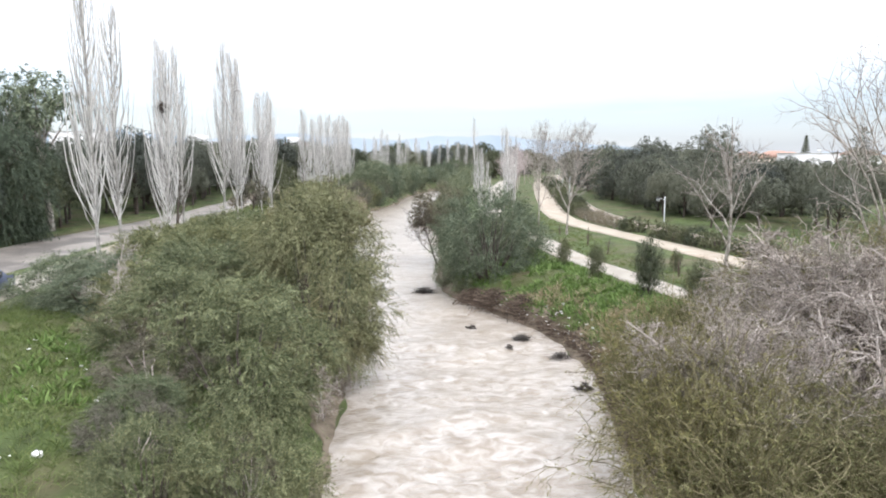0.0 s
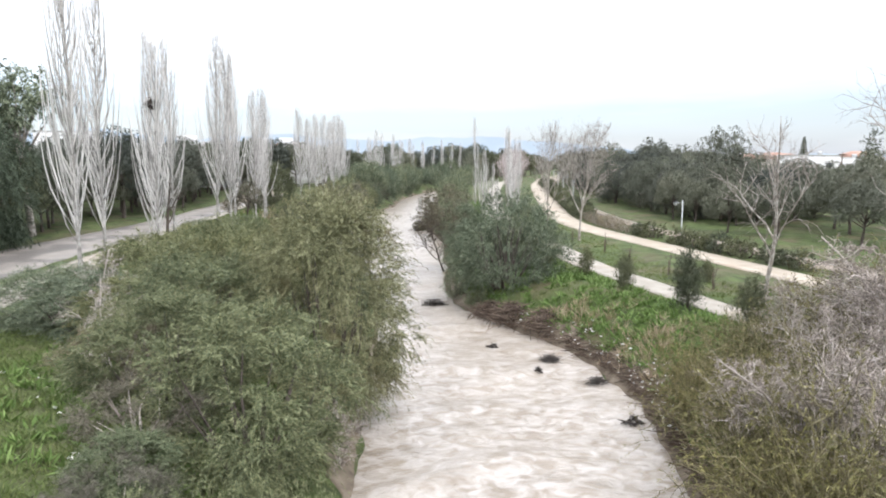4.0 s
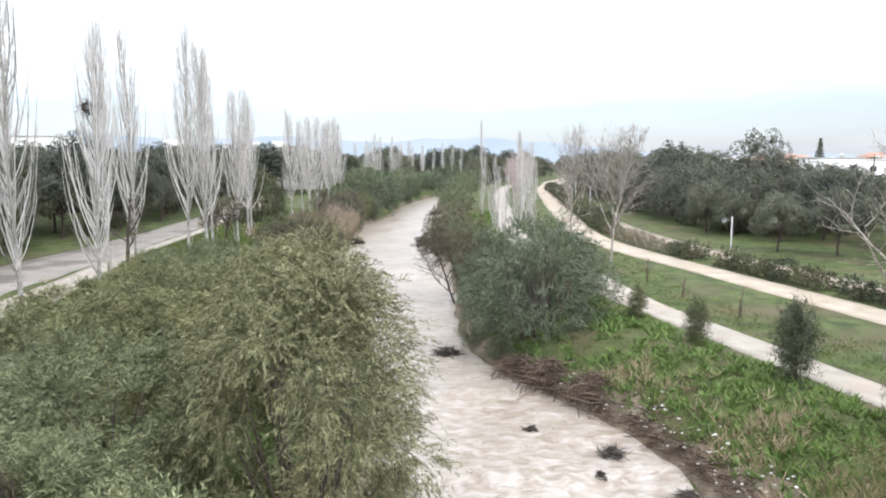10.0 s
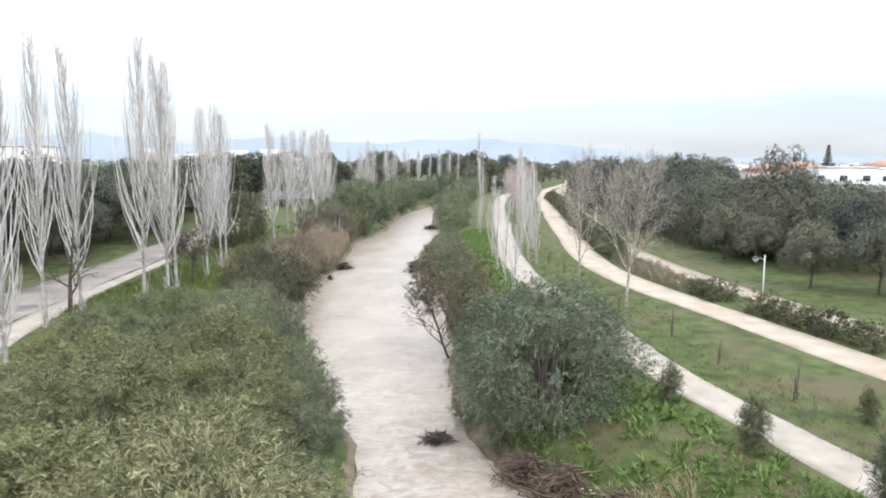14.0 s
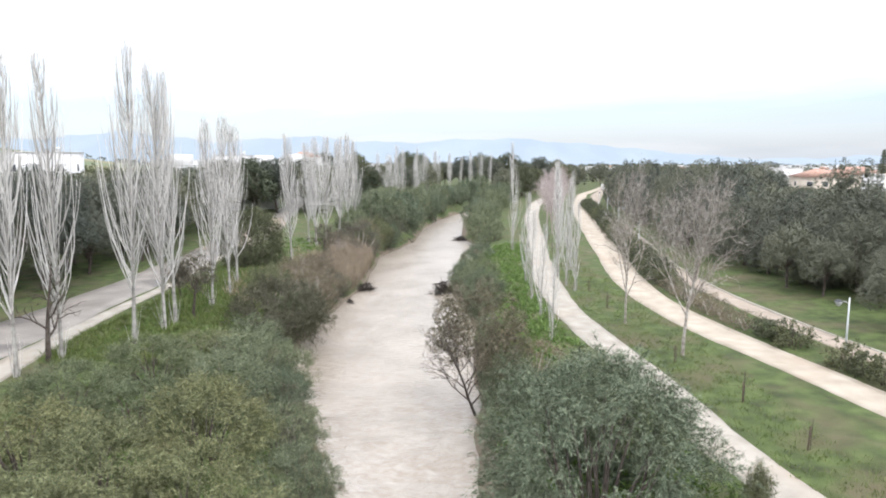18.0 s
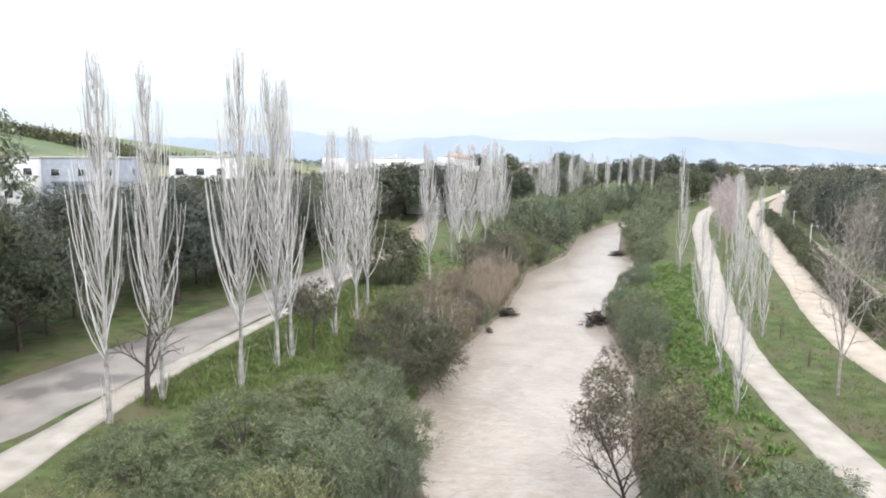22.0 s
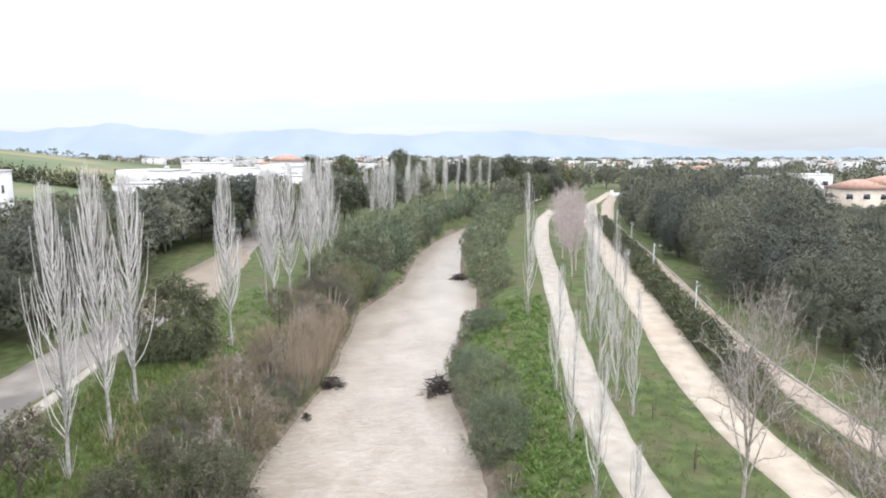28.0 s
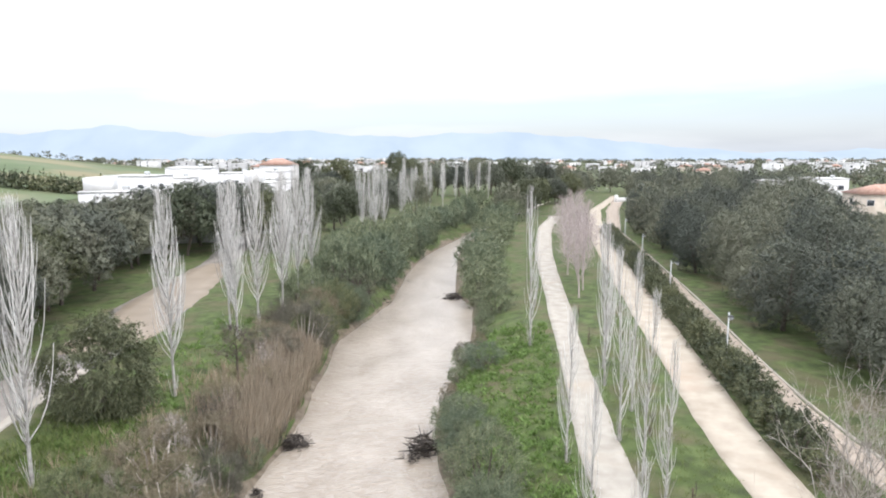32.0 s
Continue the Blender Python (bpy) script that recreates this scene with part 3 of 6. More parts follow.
def poplar_meshes(seed, height, broad, count, twigs, bark, start=0.10):
    """A bare fastigiate poplar: a straight trunk to the tip, and many fine branches that leave it steeply and bend upright."""
    rng = np.random.default_rng(seed)
    trunk, crown = Geo(), Geo()
    line, _ = wander((0, 0, -0.3), (0.01, 0, 1), height, 12, rng, 0.014)
    line[:, 2] = np.linspace(-0.3, height, 12)
    trunk.tube(line, np.linspace(1, 0.05, 12) ** 1.1 * height * 0.0066 + 0.010, 7)
    steps = np.linspace(0, 1, 6)
    for b in range(count):
        f = start + (0.93 - start) * (b + rng.uniform(0, 1)) / count
        foot = np.array([np.interp(f * height, line[:, 2], line[:, k]) for k in range(3)])
        a = rng.uniform(0, 2 * np.pi)
        out = rng.uniform(0.30, 0.60)
        length = min(height * (1.0 - f) * 0.95 + 0.3, height * rng.uniform(0.16, 0.46) * (1.05 - 0.45 * f) + 0.4)
        way = np.array([np.cos(a) * out, np.sin(a) * out, 0.85])
        pts, _ = wander(foot, way / np.linalg.norm(way), length, 6, rng, 0.05, 0.13)
        reach = np.hypot(*(pts - foot)[:, :2].T)
        top = f + length * 0.6 / height
        limit = broad * np.interp(top, [0.0, 0.2, 0.36, 0.52, 0.72, 1.0], [0.35, 0.7, 1.0, 1.0, 0.68, 0.14]) * rng.uniform(0.55, 1.05)
        pull = (limit * np.tanh(reach / limit) / np.maximum(reach, 1e-6))[:, None]
        pull[0] = 1
        pts[:, :2] = foot[:2] + (pts - foot)[:, :2] * pull
        crown.tube(pts, np.linspace(1, 0.25, 6) * (0.011 + 0.0047 * length), 4)
        for _ in range(twigs):
            g = rng.uniform(0.12, 0.95)
            q = np.array([np.interp(g, steps, pts[:, k]) for k in range(3)])
            a = rng.uniform(0, 2 * np.pi)
            o = rng.uniform(0.2, 0.55)
            tw, _ = wander(q, (np.cos(a) * o, np.sin(a) * o, 0.9), rng.uniform(0.4, 1.5) * (1.1 - 0.5 * f), 3, rng, 0.08, 0.14)
            crown.tube(tw, (0.010, 0.007, 0.003), 3, cap=False)
    for _ in range(9):
        a, o = rng.uniform(0, 2 * np.pi), rng.uniform(0.08, 0.3)
        shoot, _ = wander((np.cos(a) * 0.15, np.sin(a) * 0.15, -0.1), (np.cos(a) * o, np.sin(a) * o, 1), rng.uniform(1.0, 2.8), 4, rng, 0.05, 0.03)
        crown.tube(shoot, (0.014, 0.012, 0.009, 0.004), 3, cap=False)
    return trunk.mesh("trunk", POPLAR_TRUNK, True), crown.mesh("crown", bark)


def bare_meshes(seed, height, fork, branches, bark, twig_bark, open_=0.75, levels=3, kids=(7, 6, 5), girth=0.016, lean=0.05, droop=0.0, thin=1.0, bold=0, crook=0.16, sway=0.06):
    """A bare spreading tree: trunk and main limbs, and the finer branches."""
    rng = np.random.default_rng(seed)
    trunk, crown = Geo(), Geo()
    line, way = wander((0, 0, -0.3), (lean, lean * 0.4, 1), height * 0.95, 9, rng, sway)
    rad = np.linspace(1, 0.1, 9) ** 1.2 * height * girth + 0.01
    trunk.tube(line, rad, 8)

    def grow(p, way, length, radius, level):
        n = 5 if level < 2 else 4
        pts, end = wander(p, way, length, n, rng, crook + 0.03 * level, 0.05 - droop * (level > 0))
        (trunk if level <= bold else crown).tube(pts, np.linspace(1, 0.25, n) * radius, 5 if level == 0 else (4 if level == 1 else 3), cap=level == 0)
        if level >= levels:
            return
        for k in range(kids[min(level, len(kids) - 1)]):
            g = 0.2 + 0.78 * (k + rng.uniform(0, 1)) / kids[min(level, len(kids) - 1)]
            q = np.array([np.interp(g, np.linspace(0, 1, n), pts[:, m]) for m in range(3)])
            side = rng.normal(size=3)
            side -= end * (side @ end)
            side /= np.linalg.norm(side)
            grow(q, end * rng.uniform(0.5, 0.9) + side * rng.uniform(0.5, 0.95) + np.array([0, 0, 0.12 - droop]), length * rng.uniform(0.38, 0.6), max(radius * 0.5, 0.007 * thin), level + 1)

    for b in range(branches):
        f = fork + (0.93 - fork) * b / branches
        foot = np.array([np.interp(f, np.linspace(0, 1, 9), line[:, k]) for k in range(3)])
        a = b * 2.4 + rng.uniform(-0.4, 0.4)
        way = np.array([np.cos(a) * open_, np.sin(a) * open_, rng.uniform(0.45, 0.95)])
        grow(foot, way / np.linalg.norm(way), height * (1.05 - f) * rng.uniform(0.42, 0.62), np.interp(f, np.linspace(0, 1, 9), rad) * 0.6, 0)
    return trunk.mesh("trunk", bark, True), crown.mesh("crown", twig_bark)


def lobes_of(rng, count, rx, rz, low, taper=0.0):
    """Centres and radii of the lumps of a domed crown."""
    out = []
    for k in range(count):
        a = k * 2.39996 + rng.uniform(-0.4, 0.4)
        u = (k + 0.5) / count
        e = math.asin(0.98 * u)
        r = rx * rng.uniform(0.17, 0.44) * (1 - 0.12 * u)
        wide = (rx - 0.72 * r) * rng.uniform(0.80, 1.10) * (1 - taper * min(1.0, 2.2 * u))
        out.append((np.array([math.cos(a) * math.cos(e) * wide, math.sin(a) * math.cos(e) * wide, low + 0.30 * rz + math.sin(e) * (0.70 * rz - 0.85 * r)]), r))
    return out


def thicken(g, rng, lumps, per):
    """The dense leaves inside each lump, which let little light through."""
    for c, r in lumps:
        d = spread(rng, per)
        way = np.cross(d, rng.normal(size=(per, 3)))
        way /= np.linalg.norm(way, axis=1)[:, None]
        long = min(0.32 * r, 0.36)
        at = c + d * (r * rng.uniform(0.15, 0.55, per))[:, None] - way * (long / 2)
        g.slivers(at, way, long, long * 0.36, rng, 0.0, d)


def bush_meshes(seed, rx, height, sprays, leaves, length, width, mat, stem=DARK_BARK, low=0.0, lobes=11, droop=0.25, wild=0.5, skirt=True, reach=2.2, spring=0.55, taper=0.0):
    """A leafy shrub without a clear trunk: stems, and sprays of narrow leaves set all through its lumps."""
    rng = np.random.default_rng(seed)
    stems, crown = Geo(), Geo()
    lumps = lobes_of(rng, lobes, rx, height - low, low, taper)
    for c, r in lumps:
        foot = np.array([c[0] * 0.25, c[1] * 0.25, -0.4])
        mid = foot * 0.5 + c * 0.5 + rng.normal(size=3) * 0.15
        stems.tube(np.array([foot, mid, c * 0.97]), (0.07, 0.045, 0.012), 5)
    if skirt:
        for k in range(lobes // 2 + 2):
            a = k * 2 * np.pi / (lobes // 2 + 2)
            lumps.append((np.array([np.cos(a) * rx * 0.48, np.sin(a) * rx * 0.48, height * 0.17]), rx * 0.27))
    area = np.array([r * r for _, r in lumps])
    share = np.maximum(3, (sprays * area / area.sum()).astype(int))
    heart = np.array([0, 0, low + (height - low) * 0.3])
    for (c, r), n in zip(lumps, share):
        tufts = spread(rng, max(7, int(9 * r * r)))
        o = (c - heart) / (np.linalg.norm(c - heart) + 1e-6)
        tufts[tufts @ o < -0.2] *= -1
        mine = rng.integers(0, len(tufts), n)
        proud = rng.uniform(0.72, 1.26, len(tufts))[mine]
        d = tufts[mine] + rng.normal(size=(n, 3)) * 0.17
        d /= np.linalg.norm(d, axis=1)[:, None]
        at = c + d * (r * proud * (0.35 + 0.65 * rng.random(n) ** 0.5))[:, None] + rng.normal(size=(n, 3)) * 0.05
        axis = d * 0.85 + np.array([0, 0, spring]) + rng.normal(size=(n, 3)) * 0.34
        axis /= np.linalg.norm(axis, axis=1)[:, None]
        along_ = rng.uniform(0, 1, (n, leaves))
        shoot = length * reach * rng.choice([0.6, 0.9, 1.2, 1.9], n, p=[0.3, 0.35, 0.25, 0.1])[:, None]
        pos = at[:, None] + axis[:, None] * (along_ * shoot)[:, :, None]
        pos[:, :, 2] -= droop * (along_ ** 2) * shoot * 0.9
        way = axis[:, None] + rng.normal(size=(n, leaves, 3)) * wild - np.array([0, 0, droop * 1.8]) * along_[:, :, None]
        way -= 0.35 * (way * d[:, None]).sum(2, keepdims=True) * d[:, None]
        crown.slivers(pos.reshape(-1, 3), way.reshape(-1, 3), length * rng.uniform(0.6, 1.25, n * leaves), width * rng.uniform(0.7, 1.3, n * leaves), rng, 0.08, np.repeat(d, leaves, 0))
    return stems.mesh("woody_base", stem, True), crown.mesh("foliage", mat)


def whip_meshes(seed, rx, height, whips, twigs, twig_mat, leaf_mat, leaves, length=0.12, width=0.022):
    """A thicket of thin arching shoots with side twigs and few small leaves."""
    rng = np.random.default_rng(seed)
    stems, crown = Geo(), Geo()
    at, ways = [], []
    for _ in range(whips):
        a, b = rng.uniform(0, 2 * np.pi), rng.uniform(0, 2 * np.pi)
        lean = rng.uniform(0.05, 0.85) * rx / height
        foot = np.array([np.cos(b) * rx * 0.45 * rng.random(), np.sin(b) * rx * 0.45 * rng.random(), -0.2])
        pts, _ = wander(foot, (np.cos(a) * lean, np.sin(a) * lean, 1), height * rng.uniform(0.6, 1.3), 7, rng, 0.20, -0.15)
        stems.tube(pts, np.linspace(1, 0.2, 7) * rng.uniform(0.011, 0.024), 3, cap=False)
        for _ in range(twigs):
            k = rng.integers(2, 6)
            q = pts[k] + (pts[k + 1] - pts[k]) * rng.random()
            way = (pts[k + 1] - pts[k]) / np.linalg.norm(pts[k + 1] - pts[k]) + rng.normal(size=3) * 0.75
            tw, _ = wander(q, way / np.linalg.norm(way), rng.uniform(0.4, 1.2), 4, rng, 0.28, -0.04)
            stems.tube(tw, (0.009, 0.008, 0.006, 0.003), 3, cap=False)
            for _ in range(leaves):
                m = rng.integers(0, 3)
                at.append(tw[m] + (tw[m + 1] - tw[m]) * rng.random() + rng.normal(size=3) * 0.03)
                ways.append(tw[m + 1] - tw[m] + rng.normal(size=3) * 0.2)
    crown.slivers(np.array(at), np.array(ways), length * rng.uniform(0.6, 1.4, len(at)), width, rng, 0.1)
    return stems.mesh("woody_base", twig_mat), crown.mesh("foliage", leaf_mat)


def tree_meshes(seed, height, rx, clear, sprays, leaves, length, width, mat, bark=DARK_BARK, lobes=14, droop=0.15, wild=0.7, tall=False, lean=0.06, inner=110):
    """A leafy tree with a trunk, limbs and a lumpy crown."""
    rng = np.random.default_rng(seed)
    trunk, crown = Geo(), Geo()
    line, _ = wander((0, 0, -0.3), (lean, -lean * 0.5, 1), height * 0.72, 7, rng, 0.07)
    trunk.tube(line, np.linspace(1, 0.25, 7) * height * 0.021 + 0.02, 7)
    if tall:
        lumps = []
        for k in range(lobes):
            f = (k + 0.5) / lobes
            a = k * 2.4
            wide = rx * (0.35 + 0.75 * np.sin(np.pi * min(1, 0.16 + 0.84 * f)) ** 0.8)
            lumps.append((np.array([np.cos(a) * wide * 0.64, np.sin(a) * wide * 0.64, clear + (height - clear) * (0.08 + 0.84 * f)]), wide * rng.uniform(0.36, 0.52)))
    else:
        lumps = lobes_of(rng, lobes, rx, height - clear, clear)
    for c, r in lumps[:10]:
        foot = np.array([np.interp(min(c[2] * 0.6, height * 0.6), line[:, 2], line[:, k]) for k in range(3)])
        trunk.tube(np.array([foot, (foot + c) / 2 + np.array([0, 0, 0.2]), c]), (height * 0.009, height * 0.006, 0.015), 5)
    if inner:
        thicken(crown, rng, lumps, inner)
    area = np.array([r * r for _, r in lumps])
    share = np.maximum(3, (sprays * area / area.sum()).astype(int))
    for (c, r), n in zip(lumps, share):
        d = spread(rng, n)
        d[:, 2] = d[:, 2] * (1.35 if tall else 0.9) + 0.12
        at = c + d * r * rng.uniform(0.84, 1.04, n)[:, None]
        axis = d + np.array([0, 0, 0.3]) + rng.normal(size=(n, 3)) * 0.4
        axis /= np.linalg.norm(axis, axis=1)[:, None]
        a_ = rng.uniform(0, 1, (n, leaves))
        pos = at[:, None] + axis[:, None] * (a_ * length * 1.6)[:, :, None]
        way = axis[:, None] + rng.normal(size=(n, leaves, 3)) * wild - np.array([0, 0, droop * 2]) * a_[:, :, None]
        way -= 0.8 * (way * d[:, None]).sum(2, keepdims=True) * d[:, None]
        crown.slivers(pos.reshape(-1, 3), way.reshape(-1, 3), length * rng.uniform(0.6, 1.3, n * leaves), width * rng.uniform(0.7, 1.3, n * leaves), rng, 0.1, np.repeat(d, leaves, 0))
    return trunk.mesh("trunk", bark, True), crown.mesh("crown", mat)


turn_rng = random.Random(5)


def plant(name, label, category, group, meshes, x, y, scale=1.0, tall=1.0, sink=0.0, turn=None, names=("trunk", "crown"), z=None):
    """One plant standing on the ground, made of shared meshes."""
    top = float(ground_z(x, y)) if z is None else z
    angle = turn_rng.uniform(0, 360) if turn is None else turn
    ob = thing(name, label, category, group, at=pose(x, y, top - sink, 0, 0, angle) @ Matrix.Diagonal((scale, scale, scale * tall, 1)))
    for part_name, me in zip(names, meshes):
        part(part_name, me, None, ob)
    return ob


# ---- poplars ----
PINK_BARE = [bare_meshes(50 + k, 11.0, 0.20, 20, PINK_TWIG, PINK_TWIG, 0.42, 2, (7, 5), 0.010, 0.02, thin=1.6) for k in range(2)]
POPLAR = [poplar_meshes(20 + k, 18.0, 1.75 + 0.2 * (k % 3), 120, 4, POPLAR_BARK, 0.13 + 0.04 * (k % 2)) for k in range(4)]
POPLAR_FAR = [poplar_meshes(30 + k, 16.0, 1.9, 84, 2, POPLAR_BARK, 0.14) for k in range(2)]
POPLAR_THIN = [poplar_meshes(40 + k, 12.0, 0.95, 46, 2, POPLAR_BARK, 0.08) for k in range(2)]
for k, (x, y, h) in enumerate([(-20, 41.3, 19), (-20.2, 44.8, 17), (-19, 50, 15), (-24.6, 63.6, 18), (-24.0, 67.0, 18), (-20.9, 69.8, 19), (-20.6, 73.9, 18.5), (-20.8, 76.2, 18),
                               (-20.1, 82.1, 15), (-20.1, 86.6, 15.5), (-21.1, 92.2, 15), (-18.9, 105.3, 14.5), (-18.8, 120, 14.5), (-20.4, 123, 14), (-18.4, 125.5, 15), (-17.4, 132, 15), (-17.1, 138.3, 15.5), (-19, 141, 14.5),
                               (-17.0, 146.5, 15)]):
    plant("poplar_tree", "bare pale-grey poplar with upswept branches beside the road", "tree", "row of poplars by the road", POPLAR[k % 4], x, y, h / 18 * 0.5 + 0.5, (h / 18) / (h / 18 * 0.5 + 0.5))
far_rng, FAR_WOODS = random.Random(8), []
for k, (x, y) in enumerate([(-15.5, 190), (-13.5, 194), (-15, 199), (-12.5, 203), (-10, 222), (-8, 228), (-10, 236), (-7, 243), (-5, 249), (-22, 240), (-17, 246), (0, 268), (4, 275), (8, 284), (-4, 262), (12, 292),
                           (-12, 270), (-20, 262), (16, 300), (-6, 285), (0, 300)]):
    plant("poplar_tree", "bare grey poplar in a distant row along the river", "tree", "distant poplars", POPLAR_FAR[k % 2], x, y, far_rng.uniform(0.76, 0.94))
for k, (x, y, h) in enumerate([(8.0, 119.4, 14.5), (7.1, 96.1, 9), (6.7, 88, 8), (6.6, 81, 7.5), (6.5, 74.3, 6), (10.9, 94, 10.5), (11.3, 91.5, 8.5), (10.9, 99, 12), (12.3, 109, 12.5), (13.2, 113, 12), (13.0, 104, 11)]):
    plant("poplar_tree", "slender young bare poplar beside the gravel path", "tree", "young poplars by the path", POPLAR_THIN[k % 2], x, y, h / 12 * 0.6 + 0.4, (h / 12) / (h / 12 * 0.6 + 0.4))
for k, (x, y) in enumerate([(16.5, 140), (18.0, 145), (19, 150), (17.8, 155), (20, 160), (21.5, 166), (20.5, 173), (22.5, 180), (25, 190), (28, 200)]):
    plant("bare_tree", "leafless reddish-grey tree between two paths", "tree", "reddish bare trees", PINK_BARE[k % 2], x, y, far_rng.uniform(0.9, 1.1))

for k in range(44):
    y = far_rng.uniform(205, 315)
    x = far_rng.uniform(-50, min(-6, -16 + 0.3 * (y - 205)))
    FAR_WOODS.append((x, y))
for k in range(22):
    y = far_rng.uniform(236, 330)
    x = np.interp(y, [236, 330], [20, 50]) + far_rng.uniform(-8, 4 + 0.04 * (y - 236))
    FAR_WOODS.append((x, y))

# ---- bare planes and the tangled tree on the near bank ----
PLANE_BIG = bare_meshes(61, 13.4, 0.20, 20, PLANE_BARK, PLANE_BARK, 0.58, 3, (7, 6, 5), 0.0125, 0.06, thin=1.3)
PLANE_SLIM = bare_meshes(62, 13.6, 0.18, 22, PLANE_BARK, PLANE_BARK, 0.42, 3, (6, 5, 3), 0.0095, 0.02, thin=1.2)
PLANE_SMALL = bare_meshes(63, 11.5, 0.25, 13, PLANE_BARK, PLANE_BARK, 0.42, 2, (6, 5), 0.011, 0.03)
TANGLE = bare_meshes(64, 7.6, 0.12, 22, GREY_TWIG, BROWN_TWIG, 2.0, 3, (7, 5, 4), 0.015, 0.55, 0.07, thin=1.8, bold=1, crook=0.30, sway=0.30)
LOW_TANGLE = bare_meshes(65, 4.5, 0.06, 14, GREY_TWIG, GREY_TWIG, 1.0, 3, (6, 5, 4), 0.016, 0.1, 0.08)
DARK_BARE = bare_meshes(66, 4.6, 0.30, 7, DARK_BARK, DARK_BARK, 0.9, 2, (5, 4), 0.026, 0.05)
plant("plane_tree", "large leafless plane tree with pale spreading branches", "tree", "planes by the path", PLANE_BIG, 14.3, 70.3, 0.68, 1.42, names=("trunk", "crown"), turn=40)
plant("plane_tree", "slim leafless tree with pale bark on the grass verge", "tree", "planes by the path", PLANE_SLIM, 12.7, 78.4, 0.66, 1.5, names=("trunk", "crown"), turn=10)
plant("plane_tree", "leafless young plane on grass beside the wide path", "tree", "planes by the path", PLANE_SMALL, 18.4, 41.8, names=("trunk", "crown"), turn=200)
BARE = ("trunk", "crown")
plant("bare_tree", "tangled leafless grey tree leaning over the bank", "tree", "tangled trees", TANGLE, 13.6, 23.0, 1.12, names=BARE, turn=15)
plant("bare_tree", "tangled leafless grey tree with pale twigs", "tree", "tangled trees", TANGLE, 17.5, 26.0, 1.15, names=BARE, turn=140)
plant("bare_tree", "tangled leafless grey tree with pale twigs", "tree", "tangled trees", TANGLE, 14.5, 16.5, 1.05, names=BARE, turn=260)
plant("bare_tree", "tangled leafless grey tree with purplish twigs", "tree", "tangled trees", TANGLE, 19.5, 21.0, 1.05, names=BARE, turn=75)
plant("bare_tree", "tangled leafless grey tree with purplish twigs", "tree", "tangled trees", TANGLE, 11.8, 19.0, 1.0, names=BARE, turn=310)
plant("bare_tree", "tangled leafless grey tree with purplish twigs", "tree", "tangled trees", TANGLE, 21.5, 29.0, 1.0, names=BARE, turn=200)
for x, y, s, turn in ((10.8, 21.0, 0.85, 150), (11.6, 25.0, 0.8, 220), (9.6, 16.6, 0.8, 30), (9.6, 19.4, 0.82, 90), (13.0, 28.6, 0.7, 0)):
    plant("bare_tree", "arching bare tree with pale crooked branches over the bank", "tree", "tangled trees", TANGLE, x, y, s, names=BARE, turn=turn)
for x, y, s in ((10.5, 22.5, 0.9), (11.5, 18.5, 1.0), (12.0, 27.5, 0.8), (9.5, 17.5, 0.8)):
    plant("bare_shrub", "low tangled bare shrub with grey twigs on the bank", "shrub", "tangled shrubs", LOW_TANGLE, x, y, s, names=BARE)
for x, y, s in ((-14.6, 87.5, 0.8), (-13.4, 93.2, 0.75), (-15.8, 97.5, 0.7), (-14.2, 112.5, 0.8), (-12.8, 83.5, 0.6), (-16.5, 91.5, 0.6), (-15.0, 32.6, 0.9), (-12.8, 27.8, 0.8), (-4.2, 25.6, 0.6), (-3.6, 30.0, 0.5)):
    plant("bare_shrub", "tangled bare shrub with grey twigs among the bushes", "shrub", "tangled shrubs", LOW_TANGLE, x, y, s, names=BARE)
plant("bare_tree", "tall thin leafless tree rising behind the tangle", "tree", "tangled trees", PLANE_SLIM, 24.6, 37.0, 1.15, 1.15, names=BARE, turn=100)
plant("dead_tree", "small blackened bare tree beside the pale strip", "tree", "", DARK_BARE, -24.4, 66.2, 1.45, names=BARE, turn=30)

# ---- shrubs ----
SHRUB = ("woody_base", "foliage")
WILLOW = [bush_meshes(70 + k, 3.2, 5.2, 3600, 21, 0.18, 0.023, OLIVE_LEAF, lobes=16, wild=0.36, droop=0.42, reach=4.2, spring=0.4) for k in range(2)]
DOME = bush_meshes(73, 4.1, 8.5, 8000, 23, 0.17, 0.019, DOME_LEAF, lobes=22, wild=0.34, droop=0.5, reach=4.8, spring=0.3, taper=0.32)
WILLOW_MID = [bush_meshes(75 + k, 3.0, 4.0, 2900, 15, 0.19, 0.025, OLIVE_LEAF, lobes=17, wild=0.42, droop=0.30, reach=3.6) for k in range(2)]
DENSE = [bush_meshes(80 + k, 3.2, 5.0, 4600, 18, 0.15, 0.021, GREY_LEAF, lobes=24, droop=0.5, wild=0.40, reach=4.2) for k in range(2)]
DENSE_MID = [bush_meshes(84 + k, 3.0, 4.0, 2300, 14, 0.17, 0.027, GREY_LEAF, lobes=18, droop=0.3, reach=4.0) for k in range(2)]
DENSE_FAR = [bush_meshes(184 + k, 3.0, 4.0, 900, 9, 0.32, 0.060, GREY_LEAF, lobes=13) for k in range(2)]
FIELD_BUSH = [bush_meshes(188, 3.0, 4.0, 70, 6, 1.1, 0.5, DARK_LEAF, lobes=8)]
DENSE_DARK = [bush_meshes(86 + k, 3.0, 4.0, 1500, 10, 0.30, 0.046, GREY_LEAF, lobes=16) for k in range(2)]
BROAD = bush_meshes(90, 4.1, 4.6, 4200, 16, 0.18, 0.024, BROAD_LEAF, lobes=24, droop=0.35, reach=3.2)
